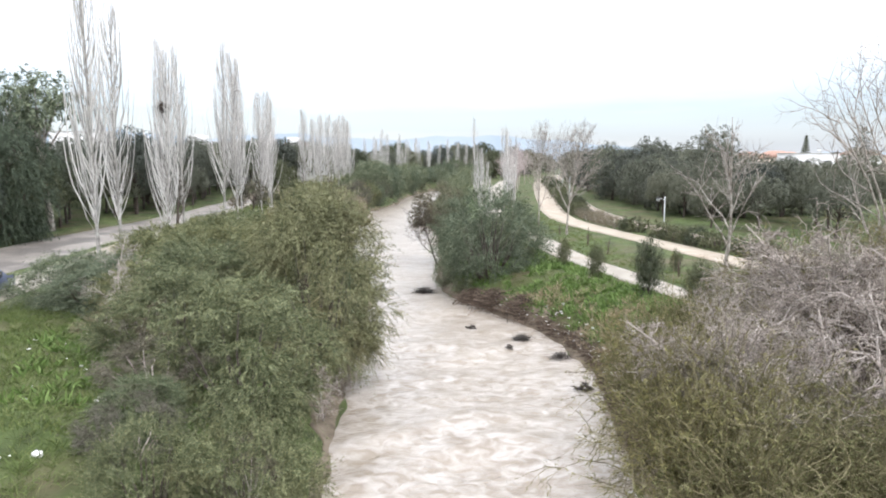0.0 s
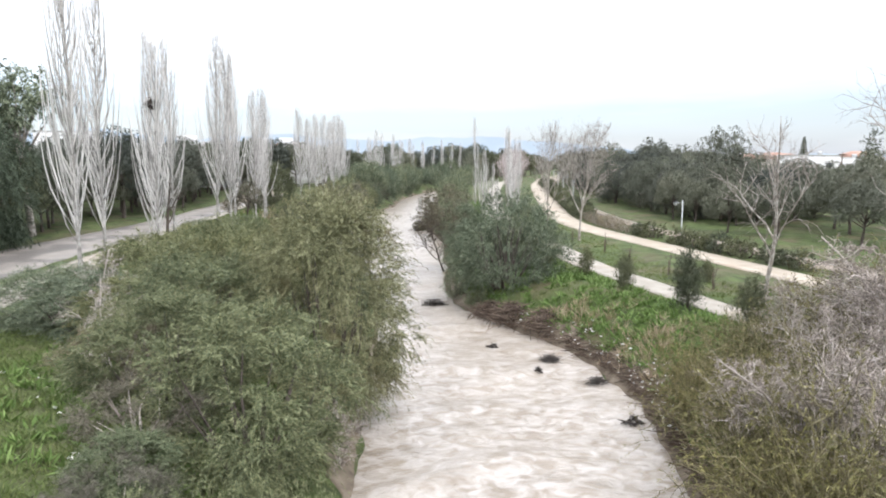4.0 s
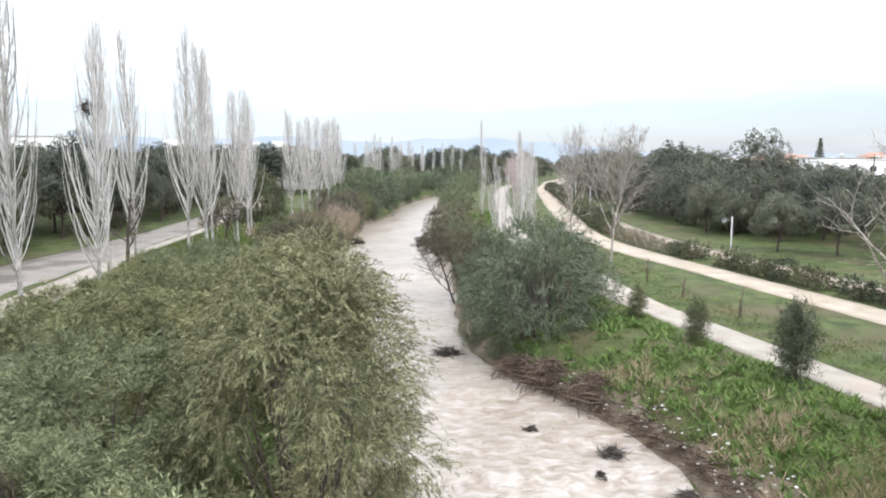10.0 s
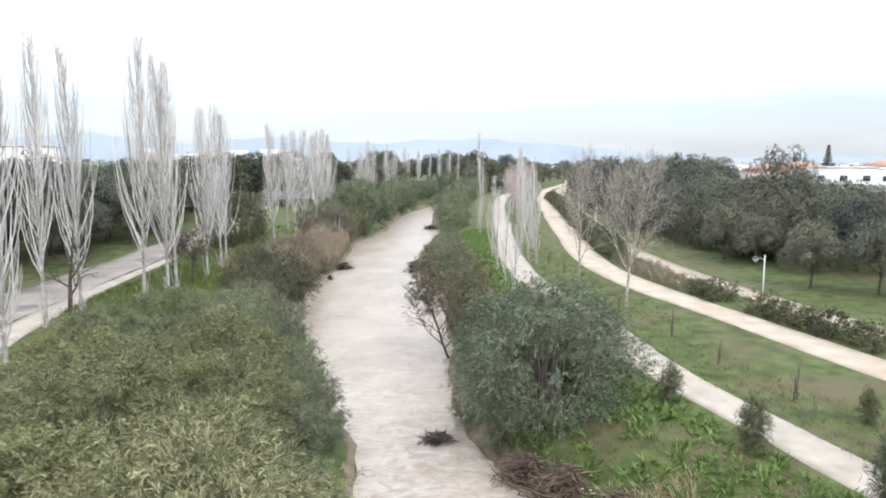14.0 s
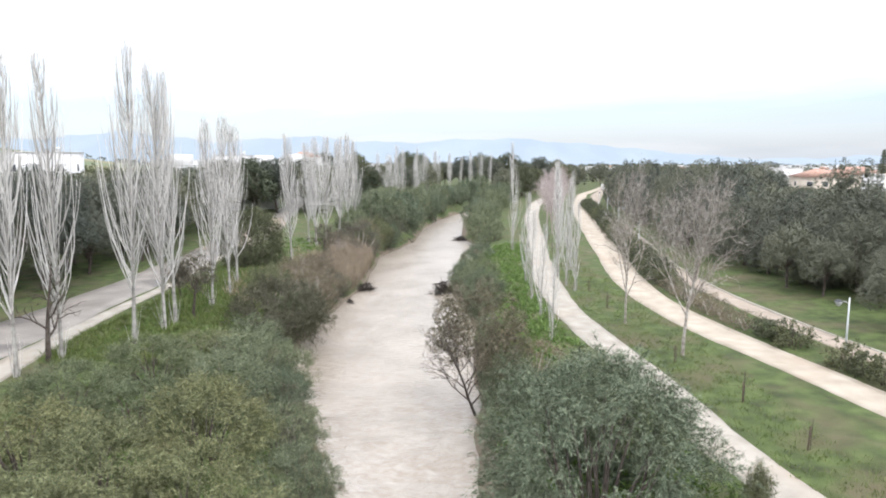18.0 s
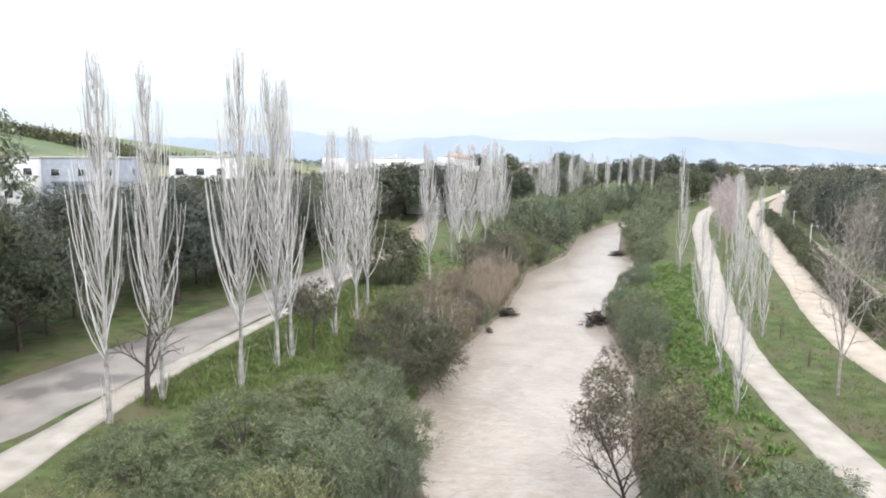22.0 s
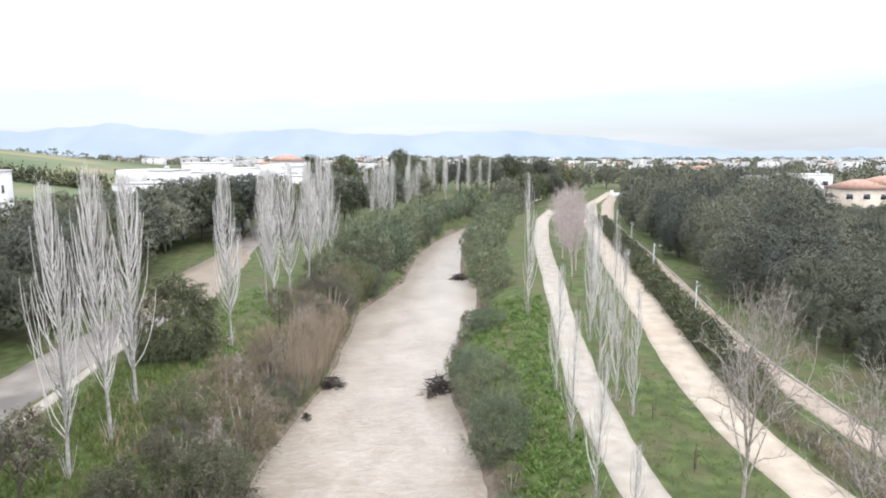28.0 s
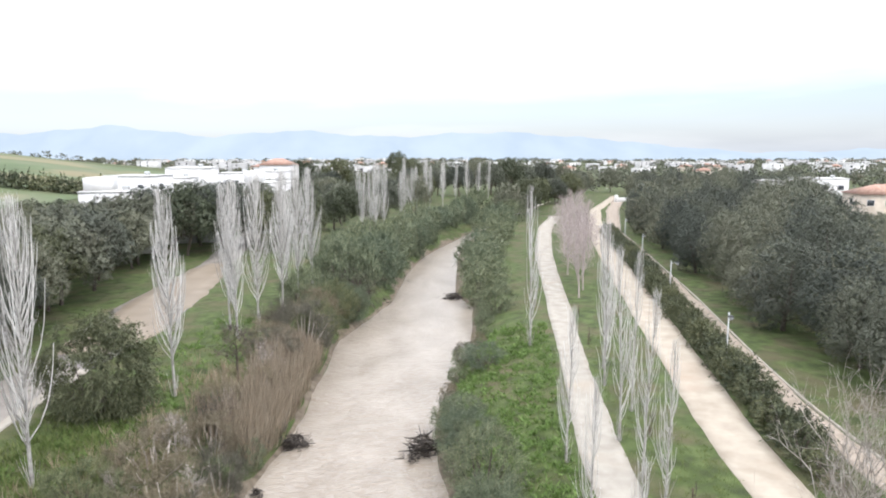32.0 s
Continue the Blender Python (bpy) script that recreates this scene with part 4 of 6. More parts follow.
BROWN = [bush_meshes(88 + k, 2.6, 3.8, 1700, 10, 0.24, 0.022, BROWN_LEAF, stem=GREY_TWIG, lobes=13, droop=0.1, wild=0.7) for k in range(2)]
SMALL_GREEN = [bush_meshes(92 + k, 1.0, 1.4, 260, 8, 0.20, 0.060, DARK_LEAF, lobes=8) for k in range(3)]
TWIGGY = [whip_meshes(196 + k, 2.8, 4.4, 230, 7, PURPLE_TWIG, BROWN_LEAF, 1) for k in range(2)]
SMALL_YELLOW = [whip_meshes(96 + k, 2.4, 3.4, 230, 7, OLIVE_TWIG, YELLOW_LEAF, 9) for k in range(2)]


size_rng = random.Random(31)


def shrub(kind, nominal_r, nominal_h, x, y, r, top, label, group, k):
    if x < 0:
        x = min(x, float(left_edge(y)) - 0.9)
    base = float(ground_z(x, y))
    top, r = top + size_rng.uniform(-0.65, 0.45), r * size_rng.uniform(0.86, 1.02)
    plant("shrub", label, "shrub", group, kind[k % len(kind)], x, y, r / nominal_r, (top - base) / (nominal_h * r / nominal_r), names=SHRUB)


plant("shrub", "great domed willow with long feathery shoots overhanging the river", "shrub", "willow thicket", DOME, -5.1, 30.9, 0.90, 1.14, names=SHRUB, turn=0)
for k, (x, y, r, top) in enumerate([(-6.2, 22.4, 3.4, 6.9), (-9.8, 25.8, 2.8, 6.3), (-8.4, 19.3, 1.6, 4.6), (-10.2, 31.0, 2.9, 7.1), (-13.2, 32, 2.8, 6.0), (-6.9, 39, 2.6, 6.2),
                                    (-10.6, 37.5, 2.9, 6.7), (-14.6, 38, 3.0, 6.8), (-8.2, 42, 2.8, 6.3), (-12.2, 43.5, 3.0, 6.6), (-16.5, 45, 2.8, 6.4)]):
    shrub(WILLOW, 3.2, 5.2, x, y, r, top, "large olive-green willow shrub with feathery shoots overhanging the river", "willow thicket", k)
for k, (x, y, r, top) in enumerate([(-9.2, 48, 2.6, 5.8), (-13, 49.5, 2.8, 6.2), (-17, 52, 2.6, 5.8), (-10.8, 54, 2.6, 5.5), (-14.5, 56, 2.6, 5.6), (-18.8, 58, 2.2, 5.2), (-16, 69, 2.3, 4.8), (-16.5, 62.5, 2.5, 5.2)]):
    shrub(WILLOW_MID, 3.0, 4.0, x, y, r, top, "olive-green willow shrub on the grassy bank", "willow thicket", k)
for k, (x, y, r, top) in enumerate([(-4.8, 16.4, 1.9, 4.4), (-12.9, 83.2, 1.6, 3.6), (-6.7, 15.6, 1.6, 4.2), (-18.6, 38.5, 2.3, 5.2), (-20.4, 42.5, 1.8, 4.8)]):
    shrub(WILLOW_MID, 3.0, 4.0, x, y, r, top, "small olive-green willow shrub at the thicket's edge", "willow thicket", k)
for k, (x, y, r, top) in enumerate([(-12.6, 95.5, 1.6, 3.8), (-17.8, 90.5, 1.8, 4.6), (-15.0, 101.5, 1.7, 4.2), (-13.6, 108.5, 1.6, 4.4), (-16.0, 119.5, 2.0, 5.0), (-12.6, 126.5, 2.0, 5.0), (-16.5, 126, 2.2, 5.6), (-16.2, 86.0, 1.8, 4.4), (-17.5, 100, 1.4, 4.2),
                                    (-12.2, 134.5, 2.2, 5.2), (-10.4, 140.5, 2.4, 5.0)]):
    shrub((BROWN[0], WILLOW_MID[0], TWIGGY[0], BROWN[1]), 2.7, 4.0, x, y, r, top, "grey-brown twiggy bush among reeds", "dry shrubs", k)
shrub(DENSE, 3.2, 5.0, -15.8, 33.4, 3.0, 5.8, "dark grey-green shrub with bare twigs", "dark shrubs", 0)
shrub(DENSE, 3.2, 5.0, -18.2, 34.8, 2.8, 5.8, "dark grey-green shrub with bare twigs", "dark shrubs", 1)
for k, (x, y, r, top) in enumerate([(-12.0, 60, 2.6, 5.5), (-12.4, 66, 2.6, 5.3), (-14.0, 72.3, 2.3, 4.8)]):
    shrub(DENSE_MID, 3.0, 4.0, x, y, r, top, "grey-green bush at the water's edge", "bank bushes", k)
for k, (x, y, r, top) in enumerate([(6.7, 55.2, 2.5, 5.9), (4.0, 57.0, 2.4, 5.2), (6.4, 60.4, 2.3, 5.6)]):
    shrub(DENSE, 3.2, 5.0, x, y, r, top, "dense grey-green oleander-like bush above the flotsam", "bank bushes", k)
plant("shrub", "large domed grey-green bush overhanging the flotsam heap", "shrub", "bank bushes", DENSE[0], 4.5, 50.8, 1.28, 0.98, names=SHRUB, turn=70)
for k, (x, y, r, top) in enumerate([(2.4, 89.5, 2.2, 4.9), (2.3, 95.0, 2.3, 5.0), (1.6, 100.5, 2.1, 4.4), (1.4, 105.0, 1.7, 3.6), (3.6, 116, 1.8, 3.6),  (6.2, 136, 2.4, 4.6), (5.2, 145, 2.6, 5.2), (4.8, 165, 3.2, 6.0), (6.2, 179, 3.2, 6.2), (9.5, 208, 3.6, 7.0), (13, 218, 4, 8), (17, 228, 4, 8), (5.6, 150, 3.6, 6.5), (6.0, 160, 3.2, 6.0), (8.0, 172, 3.4, 6.5),
                                    (9.5, 186, 3.6, 7), (12, 198, 3.6, 7.5)]):
    shrub(DENSE_MID if y < 120 else DENSE_FAR, 3.0, 4.0, x, y, r, top, "grey-green bush on the river bank", "bank bushes", k)
plant("shrub", "broad dark brownish-green bush hanging over the water", "shrub", "dark bank bushes", BROAD, -14.2, 80.0, 1.0, 1.0, names=SHRUB, turn=30)
for k, (x, y, r, top) in enumerate([(-12, 143, 4.0, 9.0), (-14.5, 150, 4, 9), (-9.5, 154, 4, 8.5), (-8.6, 165, 4, 8), (-8.2, 178, 4, 7.6), (-13, 160, 4, 9), (-12, 172, 4, 9), (-7, 192, 4, 8), (-4.5, 206, 4, 8), (-16, 136, 3.0, 7.0), (-5.5, 184, 3.0, 6.5), (-3.6, 198, 3.2, 6.5), (-1.6, 214, 3.6, 7), (1.5, 222, 3.6, 7.5), (5.0, 232, 4, 8), (-8, 186, 4, 8), (-6, 218, 4, 8.5), (9, 242, 4, 9)]):
    shrub(DENSE_DARK, 3.0, 4.0, x, y, r, top, "dark green bush at the water's edge", "dark bank bushes", k)
for k, (x, y, r, top) in enumerate([(-11.8, 27.0, 2.3, 5.2), (-9.4, 22.4, 1.9, 4.6), (-8.2, 18.0, 1.4, 4.2), (-5.0, 17.6, 1.2, 3.6), (-13.6, 90, 2.9, 5.4), (-16.2, 95, 2.4, 5.0), (-14.2, 99, 2.0, 4.6), (-14.8, 116, 2.6, 5.6), (-13.2, 122, 3.2, 6.4), (-13.4, 130, 3.0, 6.2), (-15.5, 105, 1.8, 4.4), (4.4, 67.0, 1.8, 4.4)]):
    shrub(BROWN, 2.6, 3.8, x, y, r, top, "dry grey-brown shrub with few leaves on the bank", "dry shrubs", k)
for k, (x, y, r, top) in enumerate([(-6.6, 48, 1.7, 3.6), (-6.9, 52.5, 1.8, 3.6), (-8.4, 57.5, 1.8, 3.6), (-9.8, 62.5, 1.9, 3.8), (-10.8, 68.5, 2.0, 4.0), (-13.0, 85.5, 1.8, 3.4), (-5.6, 41, 1.8, 4.2),
                                    (2.6, 63.5, 1.7, 4.2), (-10.6, 136.5, 2.2, 4.4)]):
    shrub(DENSE_MID, 3.0, 4.0, x, y, r, top, "low grey-green bush along the water's edge", "bank bushes", k)
for k, (x, y, r, top) in enumerate([(11.2, 28, 2.2, 5.0), (9.4, 24, 2.0, 4.4), (8.2, 20.4, 2.3, 5.6), (7.7, 17.6, 2.5, 6.0), (7.9, 14.8, 2.3, 5.6), (8.6, 27.0, 1.7, 4.2), (10.6, 15.5, 2.2, 4.4), (13.4, 29.6, 2.2, 5.2), (15.6, 28.5, 2.4, 7.0), (22.5, 31.5, 2.4, 8.2), (11.4, 21.2, 2.2, 4.6), (12.0, 25.2, 2.2, 5.0), (13.8, 24.0, 2.0, 5.2), (17.6, 21.4, 2.0, 6.4), (19.4, 25.4, 2.0, 7.4), (12.4, 15.6, 2.0, 4.6)]):
    shrub(SMALL_YELLOW, 2.2, 3.4, x, y, r, top, "yellowish-olive shrub with thin shoots on the near bank", "olive shrubs", k)

for k, (x, y, r, top) in enumerate([(14.6, 21.5, 2.4, 6.0), (17.6, 25.0, 2.8, 6.8), (16.4, 17.5, 2.6, 6.4), (20.4, 21.5, 2.8, 7.0), (20.8, 28.5, 2.8, 7.0), (15.2, 27.0, 2.0, 5.6), (17.4, 31.4, 2.2, 5.4), (24.0, 33.0, 2.8, 7.2), (13.0, 17.6, 2.0, 5.0)]):
    shrub(TWIGGY, 2.6, 4.4, x, y, r, top, "dense purplish-brown twiggy shrub without leaves", "tangled shrubs", k)

# low growth trailing into the water
trail = random.Random(44)
for k in range(78):
    right = k % 3 == 1
    y = 50 + 88 * k / 78 + trail.uniform(-0.8, 0.8)
    x = float(right_edge(y)) + trail.uniform(0.3, 1.3) if right else float(left_edge(y)) - trail.uniform(0.8, 1.9)
    r = trail.uniform(0.7, 1.25)
    kind = DENSE_MID if trail.random() < (0.5 if right else 0.45) else BROWN
    plant("shrub", "low scrub trailing into the water's edge", "shrub", "water's edge scrub", kind[k % 2], x, y, r / 3.0, trail.uniform(0.9, 1.4), names=SHRUB)

# hedge between the two ways
hedge_rng = random.Random(3)
BROWN_LOW = bush_meshes(94, 1.0, 1.3, 260, 8, 0.18, 0.02, BROWN_LEAF, stem=BROWN_TWIG, lobes=8, wild=0.8)
for k, y in enumerate(np.arange(52, 205, 1.55)):
    cx, w = along(MAIN_WAY, y)
    fx, fw = along(FAR_WAY, y)
    if 67.5 < y < 71 or 56 < y < 57:
        continue
    x = min(cx + w / 2 + 1.3, (cx + w / 2 + fx - fw / 2) / 2 + 0.2)
    plant("hedge_shrub", "rounded dark green hedge shrub between two paths", "hedge", "hedge between the paths", (BROWN_LOW if 76 < y < 93 else SMALL_GREEN[k % 3]), x + hedge_rng.uniform(-0.25, 0.25), y, hedge_rng.uniform(1.15, 1.6) * (0.72 if y < 96 else 1.0), hedge_rng.uniform(0.8, 1.05), names=SHRUB)

# ---- leafy trees ----
ROUND = [tree_meshes(110 + k, 9.0, 4.0, 1.2, 3400, 9, 0.19, 0.062, m, lobes=20) for k, m in enumerate((GROVE_LEAF, GROVE_LEAF, DARK_LEAF))]
TALL = [tree_meshes(115 + k, 12.0, 3.5, 0.2, 4300, 9, 0.17, 0.060, GROVE_LEAF, lobes=17, tall=True, lean=0.03) for k in range(3)]
FAR_TALL = [tree_meshes(120 + k, 12.0, 3.5, 0.2, 1700, 9, 0.24, 0.098, GROVE_LEAF, lobes=14, tall=True, lean=0.03) for k in range(3)]
ROUND_FAR = [tree_meshes(105 + k, 9.0, 4.2, 0.9, 1400, 9, 0.28, 0.13, m, lobes=18) for k, m in enumerate((GROVE_LEAF, GROVE_LEAF, DARK_LEAF))]
PEPPER = bush_meshes(125, 5.0, 10.0, 4600, 11, 0.40, 0.045, PEPPER_LEAF, lobes=22, droop=1.1, reach=3.0)
CAROB = bush_meshes(126, 4.1, 6.6, 3600, 10, 0.30, 0.060, DARK_LEAF, lobes=20, droop=0.7, reach=2.6)
ALDER_WOOD = bare_meshes(127, 7.4, 0.16, 17, DARK_BARK, DARK_BARK, 0.62, 3, (6, 4, 3), 0.011, -0.22, thin=1.0, sway=0.10)
ALDER_LEAF = leaf("sparse_grey_leaf", [(0.045, 0.042, 0.030), (0.092, 0.086, 0.062), (0.170, 0.158, 0.118)], island=0.7)
ALDER = (*ALDER_WOOD, tree_meshes(127, 7.8, 2.9, 1.4, 3000, 9, 0.16, 0.030, ALDER_LEAF, lobes=17, wild=0.8, lean=-0.20, inner=0)[1])
GREY_ROUND = bare_meshes(128, 5.4, 0.34, 16, DARK_BARK, PURPLE_TWIG, 0.75, 3, (6, 5, 4), 0.016, 0.03, thin=1.2)
PINKISH = tree_meshes(129, 3.6, 1.3, 1.1, 260, 7, 0.26, 0.05, BROWN_LEAF, lobes=9)
GUM = tree_meshes(130, 15.0, 3.0, 7.0, 420, 8, 0.5, 0.10, GREY_LEAF, bark=PLANE_BARK, lobes=12, droop=0.6)
plant("pepper_tree", "broad drooping grey-green pepper tree across the road", "tree", "", PEPPER, -38.5, 60, 1.12, 1.05)
plant("gum_tree", "tall thin gum tree with sparse crown", "tree", "gum trees", GUM, -41, 68.5, 1.08)
plant("gum_tree", "tall thin gum tree with sparse crown", "tree", "gum trees", GUM, -38, 69.2, 1.08)
plant("carob_tree", "dome-shaped dark green tree on the lawn", "tree", "", CAROB, -22.7, 102.2, 0.88, 1.15)
plant("small_tree", "small brownish tree leaning over the water", "tree", "", ALDER, 0.9, 65.8, 1.05, turn=0, names=("trunk", "crown", "foliage"))
plant("small_tree", "small round tree with fine grey twigs", "tree", "", GREY_ROUND, -15.9, 110.5)
plant("small_tree", "little dark-stemmed tree with reddish leaves on the lawn", "tree", "lawn trees", PINKISH, -20.3, 78.2, 1.25, 1.1)
plant("small_tree", "little dark-stemmed tree with reddish leaves on the lawn", "tree", "lawn trees", PINKISH, -23.7, 84.8, 0.75)
tree_rng = random.Random(12)
for k, (x, y) in enumerate(((35.5, 95.5), (37.5, 90.5), (41.5, 89), (40.5, 94.5))):
    plant("grove_tree", "tall dark grey-green tree at the grove's edge", "tree", "dense grove", TALL[k % 3], x, y, 0.70 + 0.04 * (k % 4), 0.88, z=2.4)
LABEL_R = "olive-green grove tree with a lumpy crown"
for x, y, s in ((32, 76.5, 0.62), (36, 73.5, 0.7), (32.2, 93, 0.7), (41, 84, 0.8), (38, 98, 0.8), (33.5, 89, 0.6), (44, 74, 0.85), (47, 90, 0.9), (40, 66, 0.7), (50, 66, 0.8), (46, 80, 0.85), (53, 76, 0.9), (56, 88, 1.0), (36.5, 84, 0.6), (60, 70, 0.9), (43, 58, 0.7), (52, 55, 0.8)):
    plant("grove_tree", LABEL_R, "tree", "olive grove", ROUND[turn_rng.randrange(2)], x, y, s)
for y in np.arange(93.5, 325, 6.4):
    fx, _ = along(FAR_WAY, y)
    edge = fx + np.interp(y, [93, 102, 110, 130, 150, 200, 300], [11, 10, 9, 7, 6.2, 6.5, 10])
    limit = 56 + 0.45 * (y - 96) if y < 135 else 52 + 0.49 * (y - 140)
    for n, x in enumerate(np.arange(edge, limit, 6.3 if y < 190 else 8.0)):
        if tree_rng.random() < 0.06:
            continue
        near = n < 2 and y < 180
        plant("grove_tree", "tall dark grey-green tree in a dense grove", "tree", "dense grove", (TALL if near else FAR_TALL)[turn_rng.randrange(3)], x + tree_rng.uniform(-1.8, 1.8), y + tree_rng.uniform(-2, 2),
              tree_rng.uniform(0.74, 1.10), tree_rng.uniform(0.66, 1.0) * (0.76 if x > edge + 13 and y < 150 else 1.0), z=2.4)
for x, y, s in ((61, 147, 0.78), (66, 152, 0.76), (64, 158, 0.8), (70, 162, 0.74), (59, 154, 0.8), (72, 170, 0.74)):
    plant("grove_tree", "rounded grey-green tree at the far edge of the grove", "tree", "dense grove", ROUND[turn_rng.randrange(2)], x, y, s)
for x, y, s in ((83, 188, 0.66), (88, 190.5, 0.62), (93.5, 193, 0.66), (78.5, 185, 0.68), (99, 197, 0.6)):
    plant("grove_tree", "rounded grey-green tree in front of the tiled houses", "tree", "dense grove", ROUND_FAR[turn_rng.randrange(2)], x, y, s)
for k, y in enumerate(np.arange(56, 122, 5.2)):
    plant("park_tree", "dark olive-green park tree beside the muddy road", "tree", "park trees", ROUND[k % 3], -39.5 - 3.5 * (k % 2) + tree_rng.uniform(-1, 1), y, tree_rng.uniform(0.72, 0.95))
for x, y, s in ((-39, 72.7, 0.8), (-38, 97, 0.75), (-41.8, 97.6, 0.8), (-47, 80, 0.9), (-45, 90, 0.85), (-52, 72, 0.9), (-36.5, 106, 0.7), (-44, 108, 0.9), (-40, 118, 0.8), (-50, 100, 1.0), (-47, 120, 0.9), (-43, 50, 0.9), (-55, 58, 1.0), (-44, 132, 0.8), (-47, 143, 0.9)):
    plant("park_tree", "dark olive-green park tree with a thick trunk", "tree", "park trees", ROUND[turn_rng.randrange(3)], x, y, s)
for x, y in ((-41, 47), (-42, 64), (-46, 55), (-50, 48), (-48, 62), (-52, 68), (-44, 72), (-56, 60), (-58, 50), (-46, 76), (-52, 82), (-60, 70), (-37.5, 88), (-38.5, 112), (-41, 103), (-46, 112), (-52, 108), (-57, 116), (-51, 122), (-44, 126), (-50, 131), (-57, 127), (-40.5, 124), (-42.5, 131), (-48, 96), (-54, 92), (-60, 104)):
    plant("park_tree", "tall grey-green park tree with a lumpy crown", "tree", "park trees", ROUND[turn_rng.randrange(3)], x, y, tree_rng.uniform(0.95, 1.25))
for y in np.arange(124, 240, 8.0):
    for x in np.arange(-82, -40 - 0.05 * (y - 120), 7.5):
        if tree_rng.random() < 0.2 or (x < -53 and y < 178):
            continue
        plant("park_tree", "dark grey-green tree in the park behind the road", "tree", "park trees", ROUND_FAR[turn_rng.randrange(3)], x + tree_rng.uniform(-2.5, 2.5), y + tree_rng.uniform(-3, 3), tree_rng.uniform(0.85, 1.15) if x > -58 else tree_rng.uniform(0.6, 0.85))
for x, y, s in ((-58, 160, 1.05), (-53, 166, 1.1), (-47, 163, 1.2), (-48, 172, 1.25), (-42, 170, 1.3), (-38, 176, 1.3), (-33, 181, 1.25), (-29, 176, 1.15), (-44, 182, 1.3), (-36, 187, 1.25), (-27, 187, 1.15), (-61, 150, 1.0), (-55, 148, 1.05), (-50, 154, 1.1), (-63, 168, 0.95), (-69, 172, 0.9), (-68, 138, 1.08), (-63, 134, 1.08), (-73, 142, 1.08), (-58, 138, 1.1), (-66, 128, 1.1)):
    plant("park_tree", "dark grey-green tree in front of the white villas", "tree", "park trees", ROUND_FAR[turn_rng.randrange(3)], x, y, s)
for k, (x, y) in enumerate(FAR_WOODS):
    plant("woodland_tree", "grey-green tree in riverside woods", "tree", "riverside woods", ROUND_FAR[k % 3], x, y, tree_rng.uniform(0.8, 1.15))
g = Geo()
nest_rng = np.random.default_rng(77)
for _ in range(70):
    d = nest_rng.normal(size=3)
    d /= np.linalg.norm(d)
    pts, _ = wander(d * 0.22, np.cross(d, nest_rng.normal(size=3)), 0.5, 3, nest_rng, 0.3)
    g.tube(pts, (0.02, 0.02, 0.01), 3, cap=False)
tagged(part("bird_nest", g, DARK_BARK, at=pose(-19.0, 49.9, 13.9)), "dark bird's nest of twigs in a bare poplar", "nest")


# ---- lamps, stakes, young trees ----
def lamp_post(x, y, height, turn):
    ob = thing("street_lamp", "grey steel lamp post with round bowl on an arm", "street lamp", "path lamps", at=pose(x, y, float(ground_z(x, y, False)), 0, 0, turn))
    g = Geo()
    g.tube([(0, 0, -0.1), (0, 0, 1.0), (0, 0, height)], (0.075, 0.06, 0.05), 10)
    part("pole", g, STEEL, ob, smooth=True)
    g = Geo()
    g.tube([(0, 0, 0), (0, 0, 0.5), (0, 0, 0.52)], (0.17, 0.16, 0.08), 10)
    part("base", g, CONCRETE, ob, "pale concrete base")
    g = Geo()
    g.tube([(0, 0, height - 0.35), (-0.35, 0, height - 0.22), (-0.75, 0, height - 0.2)], (0.025, 0.025, 0.025), 6)
    part("arm", g, STEEL, ob)
    g = Geo()
    zs = np.linspace(0, 1, 7)
    g.tube([(-0.75, 0, height - 0.2 - 0.3 * t) for t in zs], 0.21 * np.sqrt(np.clip(1 - (zs * 1.0) ** 2, 0.02, 1)), 12)
    bowl = part("bowl", g, LAMP_GLASS, ob, "round whitish glass bowl", smooth=True)
    g = Geo()
    g.tube([(-0.75, 0, height - 0.20), (-0.75, 0, height - 0.14), (-0.75, 0, height - 0.08)], (0.24, 0.22, 0.05), 12)
    part("cap", g, DARK_METAL, bowl, "dark metal cap")


for x, y, h, a in ((24.0, 69.0, 4.0, 10), (23.4, 113.5, 4.6, 80), (27.2, 139.2, 4.6, 180), (31.6, 166.0, 4.6, 90), (35.2, 190.0, 4.6, 90), (27.6, 40.0, 4.0, 0)):
    lamp_post(x, y, h, a)

g = Geo()
g.tube([(0, 0, -0.2), (0.01, 0, 0.5), (0.0, 0.02, 1.1)], (0.045, 0.04, 0.04), 6)
STAKE_MESH = g.mesh("post", STAKE)
SAPLING = bare_meshes(140, 2.2, 0.3, 6, DARK_BARK, DARK_BARK, 0.6, 1, (4,), 0.008)
FEATHER = [tree_meshes(142 + k, 3.2, 0.8, 0.0, 620, 9, 0.34, 0.026, DARK_LEAF, lobes=12, tall=True, lean=0.02, wild=0.45) for k in range(2)]
for k, (x, y) in enumerate(((15.9, 50.3), (14.8, 55.8), (14.5, 61.7), (12.6, 84.0), (12.9, 99.5), (12.5, 91.0), (16.8, 45.0), (13.2, 68.5), (13.4, 120), (14.6, 131))):
    ob = thing("tree_stake", "dark weathered wooden stake in the grass verge", "stake", "stakes on the verge", at=pose(x, y, float(ground_z(x, y)), k * 3 % 5, 2, k * 40))
    part("post", STAKE_MESH, None, ob)
    plant("sapling", "thin leafless sapling tied beside a stake", "sapling", "saplings on the verge", SAPLING, x + 0.12, y + 0.05, 0.8 if k % 2 else 1.0, names=BARE)
